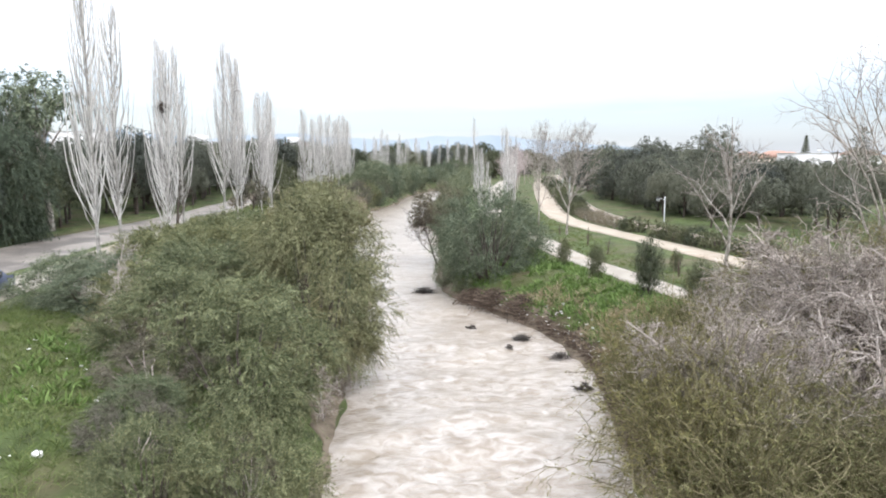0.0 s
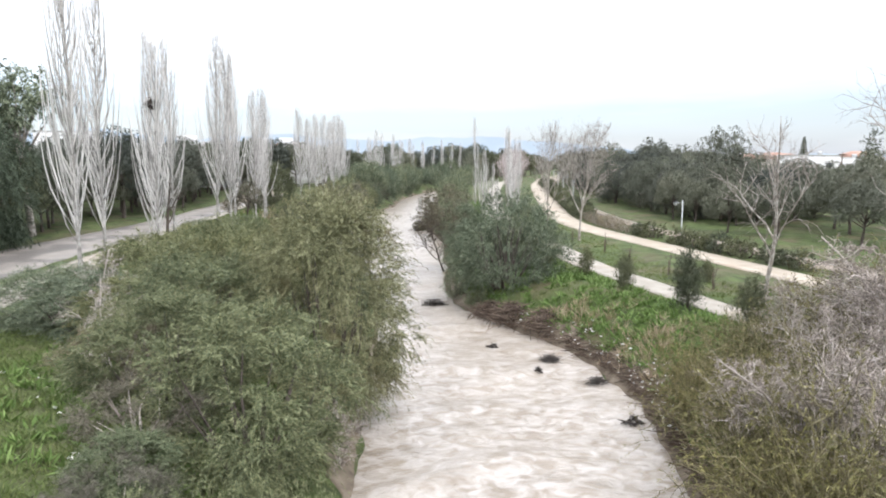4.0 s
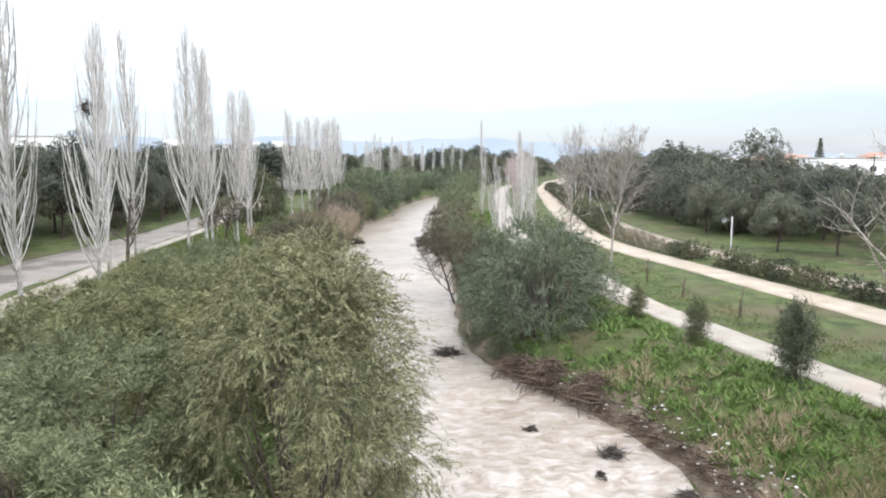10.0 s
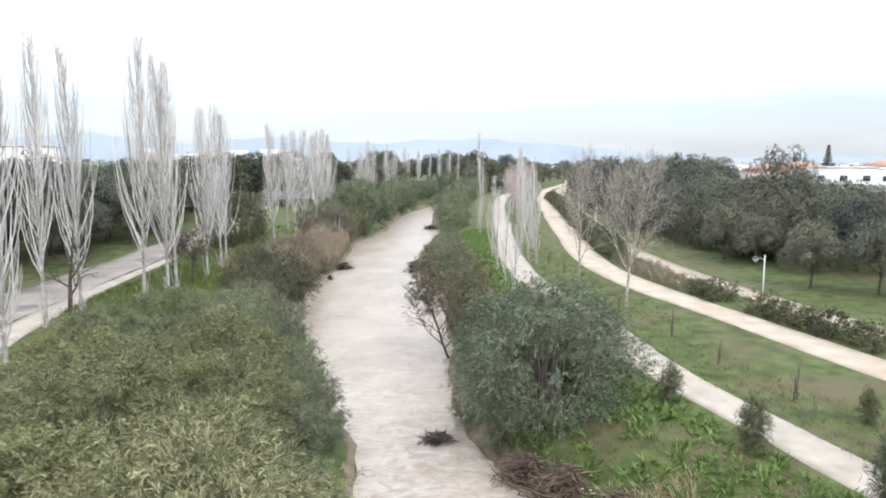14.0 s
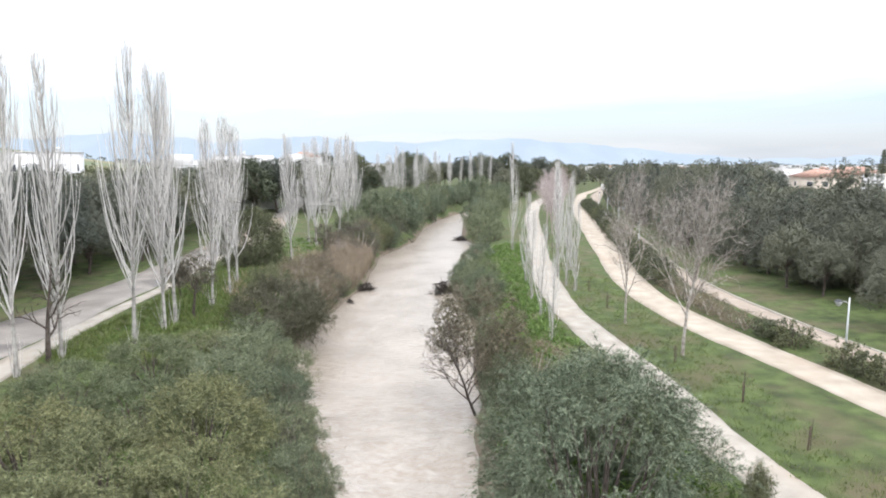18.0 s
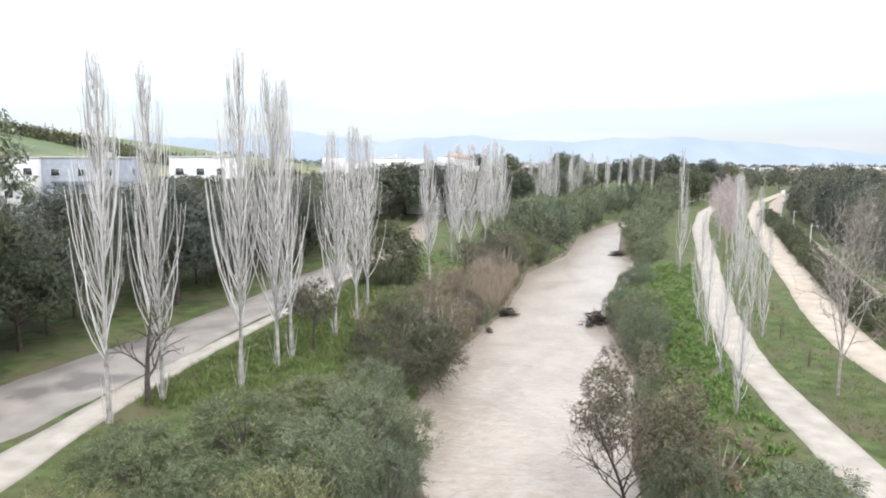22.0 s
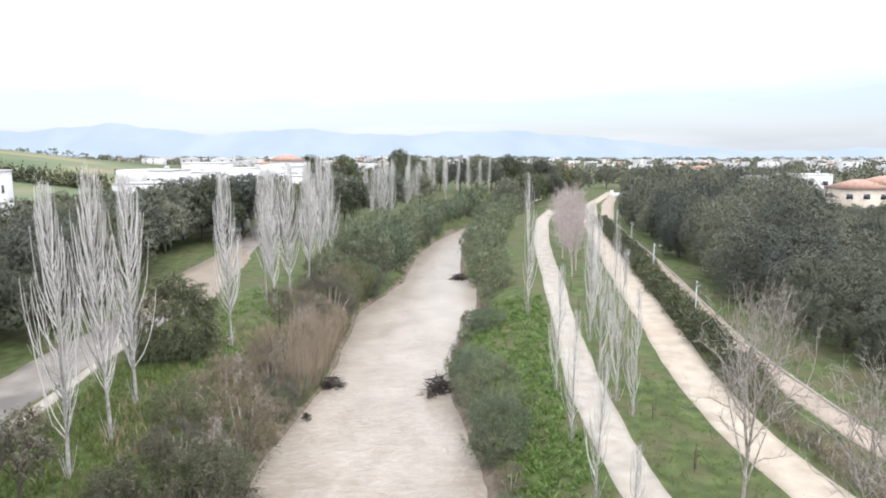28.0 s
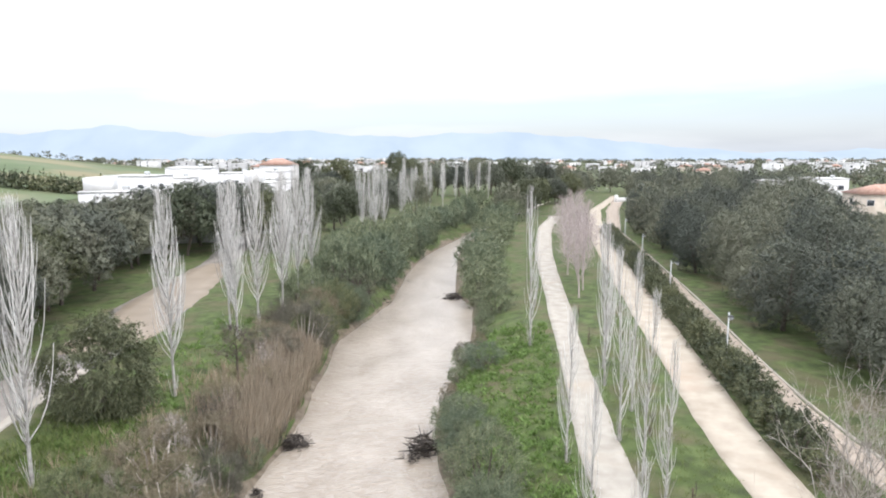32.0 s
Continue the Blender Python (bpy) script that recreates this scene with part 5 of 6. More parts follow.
for x, y, s in ((10.1, 50.2, 0.62), (11.1, 44.6, 0.72), (12.9, 39.3, 1.05), (13.7, 33.8, 0.9), (17.5, 47.5, 0.5)):
    plant("young_tree", "young feathery dark green tree beside the gravel path", "tree", "young trees by the path", FEATHER[int(s * 100) % 2], x, y, s * 0.72, 1.4)


# ---- flotsam ----
def drift_pile(seed, sticks, size, high, long=(0.5, 2.2), mat=DRIFT):
    rng = np.random.default_rng(seed)
    g = Geo()
    for _ in range(sticks):
        at = rng.normal(size=3) * np.array([size[0], size[1], 0]) * 0.42
        at[2] = high * max(0, 1 - (at[0] / size[0]) ** 2 - (at[1] / size[1]) ** 2) * rng.uniform(0, 1)
        a, e = rng.uniform(0, 6.3), rng.normal() * 0.25
        pts, _ = wander(at, (np.cos(a) * np.cos(e), np.sin(a) * np.cos(e), np.sin(e)), rng.uniform(*long), 4, rng, 0.12)
        g.tube(pts, np.array([1, 0.8, 0.6, 0.3]) * rng.uniform(0.012, 0.045), 4)
    return g


PILE = drift_pile(150, 520, (1.7, 1.3), 1.2, (0.4, 1.5)).mesh("sticks", DRIFT)
RAFT = drift_pile(151, 260, (1.0, 0.7), 0.75, (0.25, 0.8), WET_WOOD).mesh("tangle", WET_WOOD)
TWIGS = drift_pile(152, 60, (0.42, 0.3), 0.3, (0.12, 0.36), WET_WOOD).mesh("twigs", WET_WOOD)
for x, y, z, a, s in ((4.4, 46.0, 0.3, 30, 1.0), (6.0, 43.6, 0.45, 60, 0.9), (3.2, 47.8, 0.2, 10, 0.8)):
    tagged(part("driftwood_mass", PILE, None, thing("driftwood_pile", "heap of brown broken branches washed up by the flood", "driftwood", "flotsam heaps", at=pose(x, y, z, 0, 0, a) @ Matrix.Scale(s, 4))), kind="stuff")
for x, y, a, s, t in ((-10.2, 103.5, 0, 1.15, 1.1), (-1.4, 102.7, 50, 1.3, 1.3), (-0.5, 52.2, 20, 0.9, 0.6), (5.3, 38.1, 70, 0.75, 0.6), (-8.2, 147.5, 0, 1.2, 0.8), (6.9, 34.8, 10, 0.5, 0.7), (3.3, 121, 0, 0.8, 0.8), (1.4, 150.5, 0, 1.3, 0.9)):
    tagged(part("tangle", RAFT, None, thing("driftwood", "dark wet tangle of branches stranded in the current", "driftwood", "snags in the river", at=pose(x, y, -0.05, 0, 0, a) @ Matrix.Diagonal((s, s, s * t, 1)))), kind="stuff")
for x, y, a, s in ((2.6, 40.5, 0, 0.9), (4.4, 36.4, 60, 0.7), (7.0, 29.4, 20, 1.2), (-11.0, 97.0, 80, 1.2), (4.7, 18.4, 40, 0.9)):
    tagged(part("snag", TWIGS, None, thing("driftwood", "few dark twigs sticking out of the water", "driftwood", "snags in the river", at=pose(x, y, 0, 0, 0, a) @ Matrix.Scale(s, 4))), kind="stuff")

# the strand line of reeds, sticks and pale litter along the right bank
rng = np.random.default_rng(160)
g = Geo()
for _ in range(2600):
    y = rng.uniform(22, 47)
    x = right_edge(y) + abs(rng.normal()) * 0.55 + 0.15
    z = float(ground_z(x, y)) + rng.uniform(0.0, 0.16)
    a = rng.uniform(0, 6.3)
    pts, _ = wander((x, y, z), (np.cos(a), np.sin(a), rng.normal() * 0.2), rng.uniform(0.25, 0.9), 3, rng, 0.1)
    g.tube(pts, np.array([1, 0.8, 0.4]) * rng.uniform(0.010, 0.03), 3, cap=False)
tagged(part("driftwood_strand", g, DRIFT), "strand line of broken reeds and sticks along the bank", "driftwood", kind="stuff")
g = Geo()
for n in range(230):
    if n < 190:
        y = rng.uniform(26, 47)
        x = right_edge(y) + abs(rng.normal()) * 0.7 + 0.3
    else:
        x, y = rng.uniform(-17, -10), rng.uniform(15, 28)
    z = float(ground_z(x, y)) + 0.08
    s = rng.uniform(0.03, 0.085) * (1 if n < 190 else (3.2 if n in (195, 199, 205) else 1.3))
    d = spread(rng, 8) * s * np.array([1, 1, 0.5])
    q = np.array([(-1, -1, -1), (1, -1, -1), (1, 1, -1), (-1, 1, -1), (-1, -1, 1), (1, -1, 1), (1, 1, 1), (-1, 1, 1)]) * s * np.array([0.8, 0.6, 0.35]) + d * 0.4
    g.add(q + np.array([x, y, z]), [(3, 2, 1, 0), (4, 5, 6, 7), (0, 1, 5, 4), (1, 2, 6, 5), (2, 3, 7, 6), (3, 0, 4, 7)])
tagged(part("litter", g, LITTER), "scattered pale bottles and plastic scraps washed ashore", "litter", kind="stuff")


# ---- reeds and grass ----
def blades(seed, places, height, width, mat, name, label, category, per=7, lean=0.25):
    rng = np.random.default_rng(seed)
    p = np.repeat(places, per, 0)
    n = len(p)
    p = p + np.concatenate([rng.normal(size=(n, 2)) * 0.12, np.zeros((n, 1))], 1)
    p[:, 2] = ground_z(p[:, 0], p[:, 1]) - 0.03
    way = np.concatenate([rng.normal(size=(n, 2)) * lean, np.ones((n, 1))], 1)
    g = Geo()
    g.slivers(p, way, height * rng.uniform(0.5, 1.2, n), width, rng, 0.05)
    tagged(part(name, g, mat), label, category, kind="stuff")


rng = np.random.default_rng(170)
n = 900
py = rng.uniform(99, 121, n)
px_ = left_edge(py) - 0.5 - np.abs(rng.normal(size=n)) * 1.5
blades(171, np.stack([px_, py, py * 0], 1), 2.7, 0.050, REED_MAT, "reeds", "dry pinkish-brown reeds at the water's edge", "reeds", 14, 0.16)
n = 200
py = rng.uniform(84, 112, n)
px_ = left_edge(py) - 4.5 - np.abs(rng.normal(size=n)) * 2.0
blades(176, np.stack([px_, py, py * 0], 1), 1.3, 0.035, REED_MAT, "dry_grass", "tall straw-coloured dry grass on the bank", "grass", 9, 0.3)
n = 260
py = rng.choice([31.0, 42.5, 36.0, 66.0, 78.0, 26.0], n) + rng.normal(size=n) * 1.3
px_ = right_edge(py) + 2.2 + rng.normal(size=n) * 0.8
blades(172, np.stack([px_, py, py * 0], 1), 0.7, 0.03, REED_MAT, "dry_grass", "tufts of straw-brown grass on the bank", "grass", 16, 0.6)
n = 15000
py = 18 + 105 * rng.random(n) ** 1.3
side = rng.random(n)
px_ = np.where(side < 0.55, right_edge(py) + 0.8 + rng.uniform(0, 15, n), left_edge(py) - 2 - rng.uniform(0, 15, n))
keep = np.ones(n, bool)
for line in (RIVERSIDE, MAIN_WAY, FAR_WAY, PAVEMENT, ROAD):
    cx, w = along(line, py)
    keep &= np.abs(px_ - cx) > w / 2 + 0.1
blades(173, np.stack([px_, py, py * 0], 1)[keep], 0.26, 0.028, GREEN_BLADE, "grass", "fresh green grass tufts on the banks and verges", "grass", 7, 0.5)

n = 2600
px_, py = rng.uniform(-22, -9, n), rng.uniform(13, 33, n)
blades(177, np.stack([px_, py, py * 0], 1), 0.42, 0.022, GREEN_BLADE, "grass", "long matted winter grass on the lawn", "grass", 12, 1.1)
# dense blades added to imitate the trees' shade on this lawn
n = 3000
px_, py = rng.uniform(-25.5, -15.5, n), rng.uniform(66, 101, n)
cx, w = along(PAVEMENT, py)
keep = px_ > cx + w / 2 + 0.2
blades(178, np.stack([px_, py, py * 0], 1)[keep], 0.55, 0.04, GREEN_BLADE, "grass", "dense tall grass added to darken the lawn below the poplars", "grass", 11, 0.5)
n = 4200
py = 20 + 108 * rng.random(n) ** 1.2
share = rng.random(n)
inner, _w = along(RIVERSIDE, py)
px_ = np.where(share < 0.7, right_edge(py) + 0.9 + share / 0.7 * np.maximum(inner - _w / 2 - 0.5 - right_edge(py) - 0.9, 0.1), left_edge(py) - 3 - rng.uniform(0, 9, n))
blades(174, np.stack([px_, py, py * 0], 1), 0.5, 0.085, WEED_LEAF, "weeds", "lush low weeds and mallow on the river bank", "weeds", 11, 0.9)


# ---- houses ----
def house(x, y, z, turn, wide, deep, high, wall, roof, label, storeys=2, cols=3, hip=False, group="", balcony=False, plain=False):
    """A rendered house: walls, roof slab or hipped roof, windows with frames and sills set in the front and sides."""
    ob = thing("house", label, "house", group, at=pose(x, y, z, 0, 0, turn))
    g = Geo()
    g.box((-wide / 2, -deep / 2, -4.5), (wide / 2, deep / 2, high))
    part("wall", g, wall, ob)
    g = Geo()
    if hip:
        e, w2, d2, r = 0.5, wide / 2, deep / 2, max(0.1, (wide - deep) / 2)
        g.add([(-w2 - e, -d2 - e, high), (w2 + e, -d2 - e, high), (w2 + e, d2 + e, high), (-w2 - e, d2 + e, high), (-r, 0, high + deep * 0.22), (r, 0, high + deep * 0.22)],
              [(0, 1, 5, 4), (2, 3, 4, 5), (3, 2, 1, 0)], [(1, 2, 5), (3, 0, 4)])
    else:
        g.box((-wide / 2 - 0.15, -deep / 2 - 0.15, high + 0.003), (wide / 2 + 0.15, deep / 2 + 0.15, high + 0.22))
    part("roof", g, roof, ob)
    if not hip:
        g = Geo()
        g.tube([(wide * 0.2 - 0.6, 0, high + 0.75), (wide * 0.2 + 0.6, 0, high + 0.75)], (0.35, 0.35), 10)
        g.box((wide * 0.2 - 0.5, -0.3, high + 0.2), (wide * 0.2 + 0.5, 0.3, high + 0.45))
        part("water_tank", g, STEEL, ob, "cylindrical rooftop water tank")
    step = (high - 0.2) / storeys
    for s in range(storeys):
        for c in range(cols):
            cx = (c + 0.5) / cols * wide - wide / 2
            w, h, zz = min(1.5, wide / cols * 0.5), min(1.3, step * 0.46), s * step + step * 0.32
            window(ob, (cx, -deep / 2, zz), w, h, 0)
        if plain:
            continue
        window(ob, (-wide / 2, 0, s * step + step * 0.32), 1.3, min(1.3, step * 0.46), 1)
        window(ob, (wide / 2, 0, s * step + step * 0.32), 1.3, min(1.3, step * 0.46), 2)
    if balcony:
        g = Geo()
        g.box((-wide * 0.35, -deep / 2 - 1.4, step - 0.12), (wide * 0.35, -deep / 2 - 0.002, step + 0.06))
        slab = part("balcony", g, wall, ob)
        g = Geo()
        g.box((-wide * 0.35, -deep / 2 - 1.4, step + 0.063), (wide * 0.35, -deep / 2 - 1.28, step + 0.95))
        part("parapet", g, wall, slab)
    return ob


def window(ob, at, w, h, side):
    g = Geo()
    t, d = 0.08, 0.07
    for low, high in (((-w / 2 - t, -d, -t), (w / 2 + t, -0.002, 0)), ((-w / 2 - t, -d, h), (w / 2 + t, -0.002, h + t)), ((-w / 2 - t, -d, 0), (-w / 2, -0.002, h)), ((w / 2, -d, 0), (w / 2 + t, -0.002, h))):
        g.box(low, high)
    m = Matrix.Translation(at) @ pose(0, 0, 0, 0, 0, (0, -90, 90)[side])
    frame_ob = part("window", g, WHITE_WALL, ob, at=m)
    g = Geo()
    g.box((-w / 2, -0.03, 0), (w / 2, -0.004, h))
    part("pane", g, GLASS, frame_ob, "dark glass")


house(-117, 150, 6.5, 20, 15, 11, 9.0, WHITE_WALL, FLAT_ROOF, "white two-storey villa with flat roof", balcony=True, group="villas beyond the park", cols=4)
house(-100, 153, 6.0, 18, 15, 11, 9.6, GREY_WALL, FLAT_ROOF, "grey and white modern villa with slanted roof", group="villas beyond the park", balcony=True)
house(-79, 160, 6.0, 15, 12, 10, 9.8, WHITE_WALL, FLAT_ROOF, "white flat-roofed villa among trees", group="villas beyond the park", balcony=True)
for x, y, wide, high, tower in ((-56.5, 177, 9, 8.2, -1), (-46.5, 190, 10, 8.0, 1), (-37, 204, 11, 8.4, -1)):
    villa = house(x, y, 5.0, 10, wide, 9, high, WHITE_WALL, FLAT_ROOF, "white villa with stepped flat roofs behind the park", group="white houses behind the park", balcony=True, cols=2)
    g = Geo()
    g.box((tower * wide * 0.24 - 1.9, -3.2, high + 0.223), (tower * wide * 0.24 + 1.9, 3.0, high + 2.4))
    part("upper_storey", g, WHITE_WALL, villa)
    g = Geo()
    g.box((-tower * wide * 0.62 - 1.6, -5.6, -4.5), (-tower * wide * 0.62 + 1.6, 2.0, high * 0.62))
    part("wing", g, WHITE_WALL, villa)
for k, (x, y, w, h) in enumerate(((-74, 226, 12, 9.0), (-68, 236, 9, 8.2), (-67, 243, 11, 10.4), (-57, 250, 9, 8.8), (-58, 302, 13, 10.0), (-49, 252, 11, 9.2), (-84, 290, 13, 9.5))):
    house(x, y, 5.0, (k * 37) % 30 - 12, w, 10, h, WHITE_WALL, ROOF_TILE if k == 4 else FLAT_ROOF, "white flat-roofed house at the edge of town" if k != 4 else "white house with a red tiled roof", hip=k == 4, group="white houses behind the park", cols=3, balcony=k % 2 == 0)
for k, (x, y, w, h, hip) in enumerate(((101, 182, 14, 8.6, 0), (116, 190, 12, 8.0, 0), (104, 222, 12, 7.2, 1), (118, 232, 14, 7.6, 1), (100, 262, 14, 8.4, 0), (116, 268, 12, 8.8, 0), (132, 250, 13, 7.4, 1), (128, 205, 13, 8, 0), (140, 222, 13, 8, 1))):
    house(x, y, 2.4, -25 + (k * 29) % 20, w, 10, h, BEIGE_WALL if hip else WHITE_WALL, ROOF_TILE if hip else FLAT_ROOF, "beige house with a red tiled hip roof" if hip else "white flat-roofed house behind the grove", hip=bool(hip), group="houses behind the grove", balcony=not hip)

# the town, spread over the plain
town = random.Random(21)
MODELS = []
for k in range(5):
    ob = house(-240 + k * 30, 620, float(ground_z(-240 + k * 30, 620)), town.uniform(-30, 30), town.uniform(11, 17), town.uniform(9, 12), (5.0, 6.6, 8.2, 5.2, 6.8)[k], (TOWN_WALL, TOWN_WALL, TOWN_WALL, BEIGE_WALL, TOWN_WALL)[k],
               ROOF_TILE if k == 3 else FLAT_ROOF, "pale town house with red tiled roof" if k == 3 else "white flat-roofed town house", (2, 2, 3, 2, 2)[k], 2, k == 3, "town on the plain", plain=True)
    MODELS.append(ob)
for k in range(330):
    far = town.uniform(0, 1)
    y = 440 + 1080 * far ** 1.0
    x = town.uniform(-0.62, 0.72) * y
    if (-0.05 * y < x < 0.16 * y and y < 640) or (x < -0.3 * y and y < 800) or (x > 0 and y < 520):
        continue
    z = float(ground_z(x, y)) - 0.4 + (y - 380) * (0.001 if x < 0 else -0.001)
    copy_thing(MODELS[town.randrange(5)], pose(x, y, z, 0, 0, town.uniform(-40, 40)))

# ---- far woods: loose crowns over the plain ----
rng = np.random.default_rng(200)
g = Geo()
for k in range(2300):
    y = 335 + 1250 * rng.random() ** 1.15
    x = rng.uniform(-0.66, 0.76) * y
    s = rng.uniform(1.5, 3.6) * (1 + y / 2600)
    if x < -0.3 * y and y < 620:
        continue
    z = float(ground_z(x, y))
    if abs(x) < 0.14 * y:
        s *= 1.2
    n = 42
    d = spread(rng, n)
    d[:, 2] = np.abs(d[:, 2]) * 1.2
    at = np.array([x, y, z + s * 0.4]) + d * s * np.array([1.2, 1.2, 0.9]) * rng.uniform(0.7, 1.05, n)[:, None]
    g.slivers(at, d + rng.normal(size=(n, 3)) * 0.8, s * 0.5, s * 0.34, rng)
tagged(part("far_woods", g, GROVE_LEAF), "dark scattered trees on the distant plain", "woods", kind="stuff")
plant("umbrella_tree", "tall dome-crowned tree standing above the town", "tree", "", ROUND[2], -31, 520, 1.9, 1.05)
plant("umbrella_tree", "tall dark tree above the riverside woods", "tree", "", ROUND[1], 14, 330, 1.4, 1.1)
plant("umbrella_tree", "tall dark tree above the riverside woods", "tree", "", ROUND[2], 22, 345, 1.2, 1.1)
for k, (x, y) in enumerate(((-2, 318), (6, 312), (26, 330), (34, 338), (42, 345), (-14, 330), (-26, 322), (50, 350), (-40, 318), (60, 352), (18, 316), (-52, 312), (70, 345))):
    plant("woodland_tree", "dark riverside tree in the distance", "tree", "distant woods", ROUND_FAR[k % 3], x, y, 1.15 + 0.2 * (k % 3))

# ---- fields, cypress, pole, norfolk pine, car ----
g = Geo()
rows_x, rows_y = np.linspace(-430, -125, 24), np.linspace(190, 520, 24)
FX, FY = np.meshgrid(rows_x, rows_y)
FZ = ground_z(FX, FY, False) + 0.3
k, m = FX.shape
i, j = np.meshgrid(np.arange(k - 1), np.arange(m - 1), indexing="ij")
g.add(np.stack([FX, FY, FZ], -1), np.stack([i * m + j, i * m + j + 1, (i + 1) * m + j + 1, (i + 1) * m + j], -1).reshape(-1, 4))
tagged(part("field", g, FIELD, smooth=True), "green terraced field on a low hill", "field", kind="structure")
for k in range(46):
    t = k / 45
    x, y = -330 + 200 * t, 330 - 20 * t
    plant("field_shrub", "dark olive bush in a field boundary row", "shrub", "field boundary", FIELD_BUSH[0], x, y, 1.2, names=SHRUB)

CYPRESS = tree_meshes(210, 13.0, 1.2, 0.3, 420, 8, 0.5, 0.10, DARK_LEAF, lobes=16, tall=True, lean=0.01, wild=0.35)
plant("cypress_tree", "narrow dark green cypress", "tree", "", CYPRESS, 69.5, 109.5, 1.05)
rng = np.random.default_rng(211)
trunk, crown = Geo(), Geo()
trunk.tube([(0, 0, -0.3), (0, 0, 7), (0, 0, 14.5)], (0.28, 0.16, 0.03), 7)
for tier in range(17):
    z = 1.6 + tier * 0.76
    reach = 3.0 * (1 - tier / 17.5)
    for b in range(6):
        a = b * math.pi / 3 + tier * 0.5
        tip = np.array([math.cos(a) * reach, math.sin(a) * reach, z + reach * 0.18])
        trunk.tube([(0, 0, z), tip * [0.5, 0.5, 1], tip], (0.05, 0.035, 0.01), 4)
        f = rng.uniform(0.2, 1, 70)
        at = np.stack([tip[0] * f, tip[1] * f, z + (tip[2] - z) * f], 1)
        crown.slivers(at, rng.normal(size=(70, 3)) + [0, 0, 0.4], 0.42, 0.14, rng)
plant("norfolk_pine", "symmetrical tiered norfolk pine above the houses", "tree", "", (trunk.mesh("trunk", DARK_BARK), crown.mesh("crown", DARK_LEAF)), 126.5, 229, 1.0, 1.05)

ob = thing("utility_pole", "dark braced wooden utility pole behind the grove", "utility pole", at=pose(84, 140, 2.4))
for name, pts in (("post", [(0, 0, -0.3), (0, 0, 9.2)]), ("brace", [(-1.6, 0, -0.3), (-0.05, 0, 7.6)]), ("crossarm", [(-0.8, 0, 8.7), (0.8, 0, 8.7)])):
    g = Geo()
    g.tube(pts, (0.13, 0.10), 7)
    part(name, g, STAKE, ob)

ob = thing("parked_car", "blue hatchback parked beside the muddy road", "car", at=pose(-23.5, 35.8, float(ground_z(-23.5, 35.8, False)) + 0.1, 0, 0, 12))
prof = [(-2.0, 0.35), (-2.05, 0.75), (-1.85, 0.92), (-1.25, 1.40), (0.35, 1.43), (1.05, 0.98), (1.85, 0.86), (2.02, 0.62), (1.98, 0.33)]
g = Geo()
verts = []
for x, z in prof:
    tuck = 0.14 if z > 1.1 else 0.0
    verts += [(-0.85 + tuck, x, z), (0.85 - tuck, x, z)]
k = len(prof)
g.add(verts, [(2 * i, 2 * i + 1, 2 * i + 3, 2 * i + 2) for i in range(k - 1)] + [(0, 2 * k - 2, 2 * k - 1, 1)])
centre = len(verts)
g.add([(-0.85, 0, 0.65), (0.85, 0, 0.65)], tris=None)
g.t.append(np.array([[centre, 2 * i, 2 * i + 2] for i in range(k - 1)] + [[centre + 1, 2 * i + 3, 2 * i + 1] for i in range(k - 1)] + [[centre, 2 * k - 2, 0], [centre + 1, 1, 2 * k - 1]]))
body = part("body", g, CAR_BLUE, ob)
for name, low, high in (("side_window", (-0.80, -1.05, 0.98), (-0.735, 0.45, 1.32)), ("side_window", (0.735, -1.05, 0.98), (0.80, 0.45, 1.32)), ("windscreen", (-0.62, 0.62, 1.08), (0.62, 0.86, 1.26)), ("rear_window", (-0.6, -1.72, 1.05), (0.6, -1.5, 1.25))):
    g = Geo()
    g.box(low, high)
    part(name, g, GLASS, body)
for sx in (-0.8, 0.8):
    for sy in (-1.25, 1.3):
        g = Geo()
        g.tube([(sx - 0.1, sy, 0.31), (sx + 0.1, sy, 0.31)], (0.31, 0.31), 14)
        wheel = part("wheel", g, RUBBER, ob)
        g = Geo()
        g.tube([(sx + math.copysign(0.101, sx), sy, 0.31), (sx + math.copysign(0.115, sx), sy, 0.31)], (0.19, 0.17), 10)
        part("rim", g, STEEL, wheel)
for sx in (-0.6, 0.6):
    for name, sy, mat in (("headlight", 1.98, LAMP_GLASS), ("tail_light", -2.05, ROOF_TILE)):
        g = Geo()
        g.box((sx - 0.18, sy - 0.03, 0.62), (sx + 0.18, sy + 0.03, 0.76))
        part(name, g, mat, body)

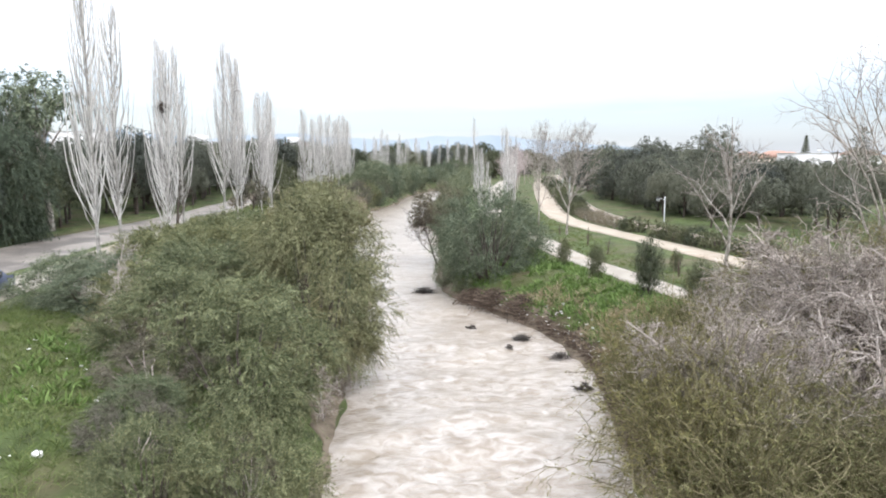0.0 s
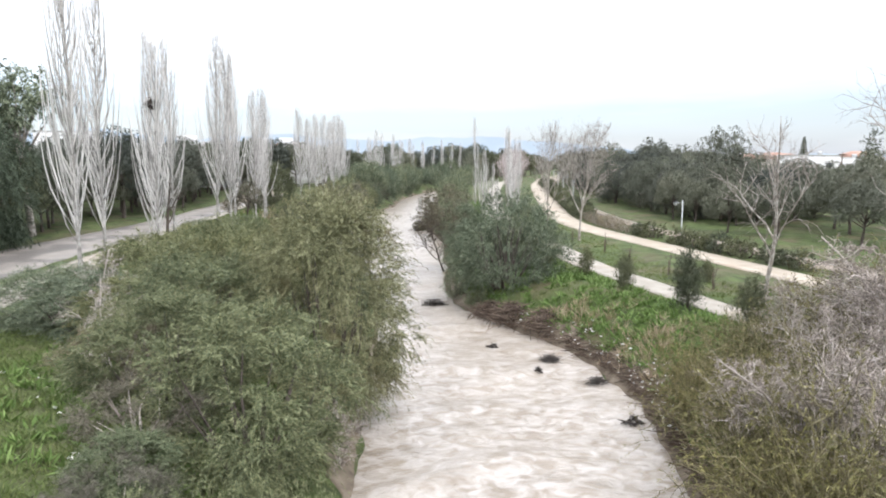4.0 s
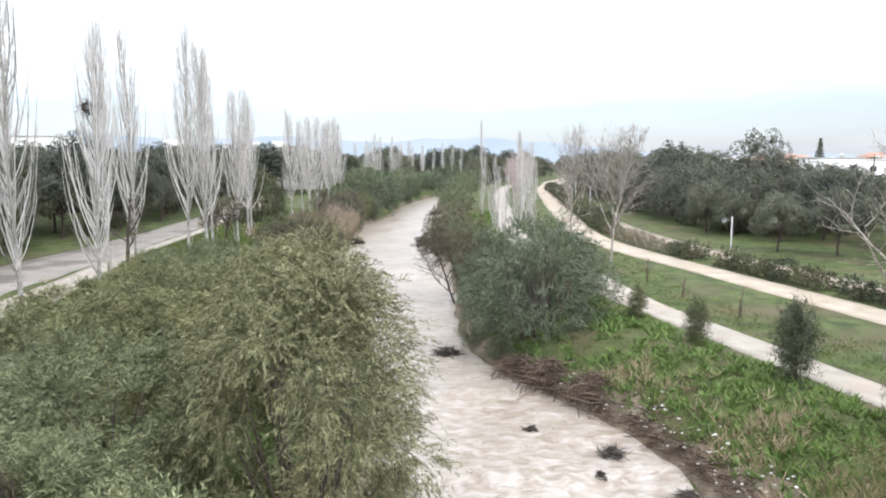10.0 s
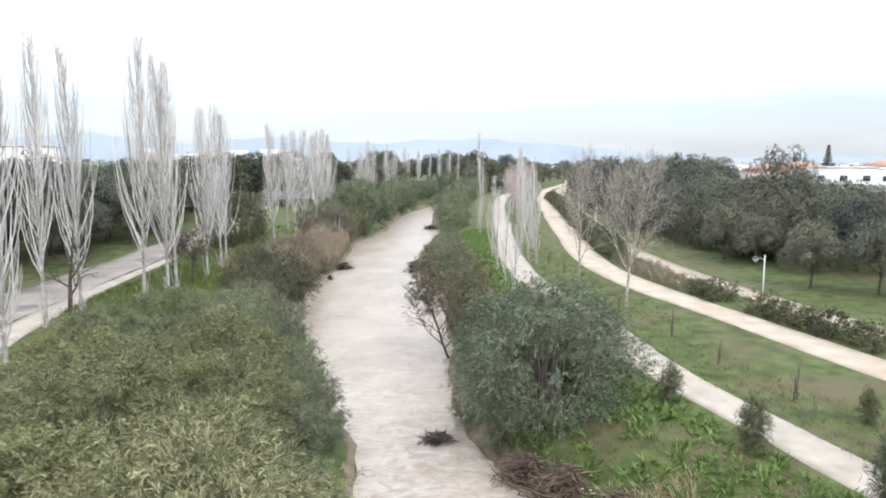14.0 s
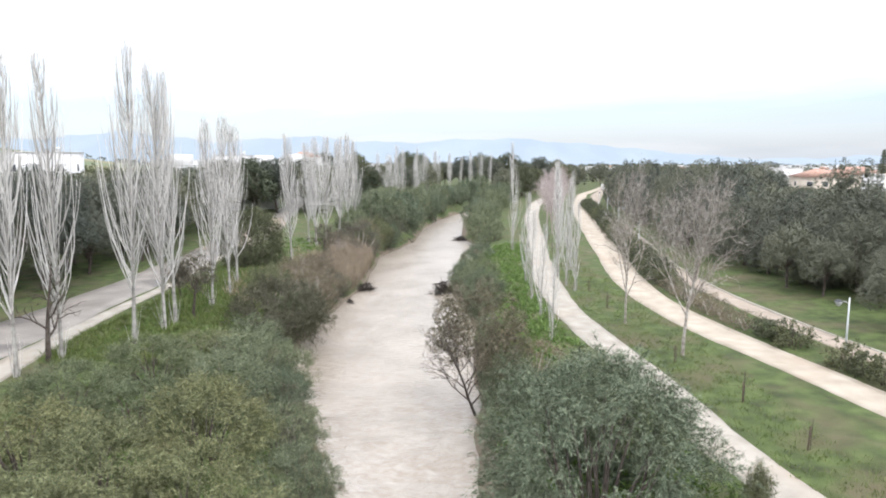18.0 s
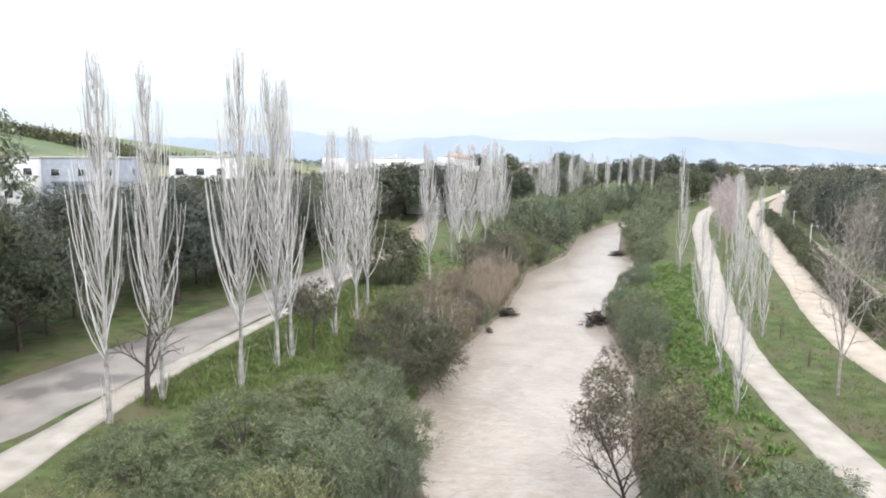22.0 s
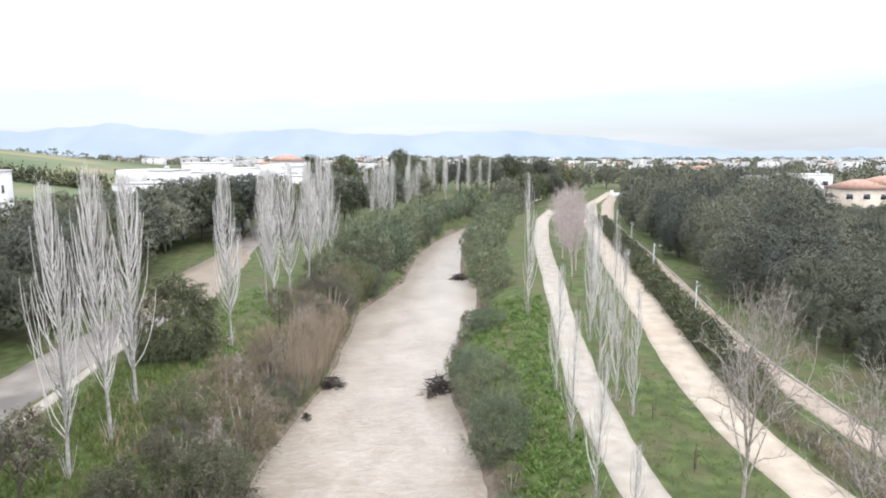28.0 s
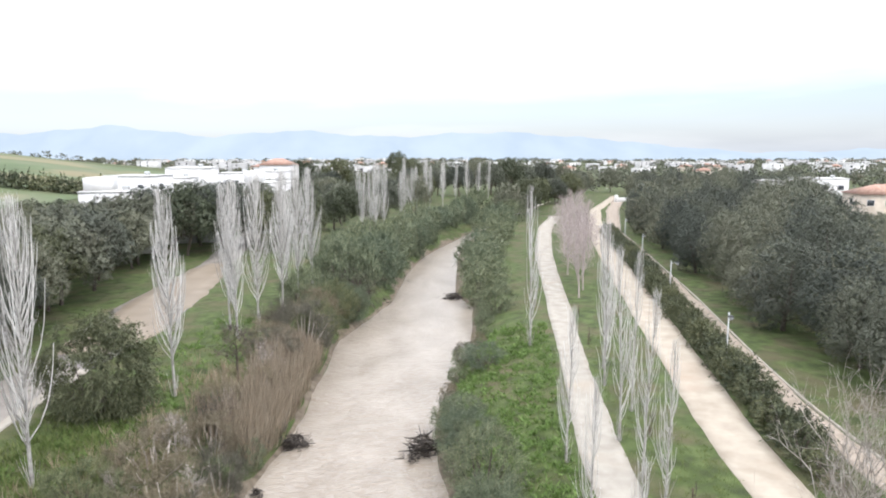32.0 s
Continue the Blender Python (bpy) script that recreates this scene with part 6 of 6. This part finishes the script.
# white wall end where the far path leaves the park
g = Geo()
g.box((-3.5, -0.25, -0.5), (3.5, 0.25, 1.6))
g.box((-4.2, -0.5, -0.5), (-3.502, 0.5, 2.6))
tagged(part("garden_wall", g, WHITE_WALL, at=pose(62, 293, 2.2, 0, 0, 35)), "low white wall with a pillar at the end of the path", "wall")

# ---- mountains behind the plain, air haze put into their glowing colour ----
HAZE = bpy.data.materials.new("hazy_mountain_glow")
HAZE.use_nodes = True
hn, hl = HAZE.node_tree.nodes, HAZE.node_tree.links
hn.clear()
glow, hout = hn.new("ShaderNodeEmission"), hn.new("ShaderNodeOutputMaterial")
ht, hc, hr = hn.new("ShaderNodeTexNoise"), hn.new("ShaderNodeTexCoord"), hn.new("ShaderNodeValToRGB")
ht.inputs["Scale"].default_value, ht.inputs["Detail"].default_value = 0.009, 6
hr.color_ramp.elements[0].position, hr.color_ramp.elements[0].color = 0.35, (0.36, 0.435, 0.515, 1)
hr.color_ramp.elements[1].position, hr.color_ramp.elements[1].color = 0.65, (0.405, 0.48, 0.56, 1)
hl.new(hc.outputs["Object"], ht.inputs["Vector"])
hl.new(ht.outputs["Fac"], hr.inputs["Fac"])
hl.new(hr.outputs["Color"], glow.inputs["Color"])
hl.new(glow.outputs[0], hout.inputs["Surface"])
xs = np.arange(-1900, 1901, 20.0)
# the low end towards +x stands in for a band of haze
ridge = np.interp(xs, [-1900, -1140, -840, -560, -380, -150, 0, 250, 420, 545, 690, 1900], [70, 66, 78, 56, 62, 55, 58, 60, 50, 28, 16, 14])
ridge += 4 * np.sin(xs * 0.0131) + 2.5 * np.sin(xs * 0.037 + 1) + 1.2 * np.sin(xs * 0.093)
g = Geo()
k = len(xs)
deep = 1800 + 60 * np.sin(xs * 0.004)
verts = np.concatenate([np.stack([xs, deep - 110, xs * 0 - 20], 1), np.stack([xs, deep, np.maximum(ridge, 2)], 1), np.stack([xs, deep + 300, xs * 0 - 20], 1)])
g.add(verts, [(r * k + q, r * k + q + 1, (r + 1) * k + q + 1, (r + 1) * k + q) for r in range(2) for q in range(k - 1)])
tagged(part("backdrop", g, HAZE, smooth=True), "distant mountains with blue haze put into their colour", "mountains", kind="structure")
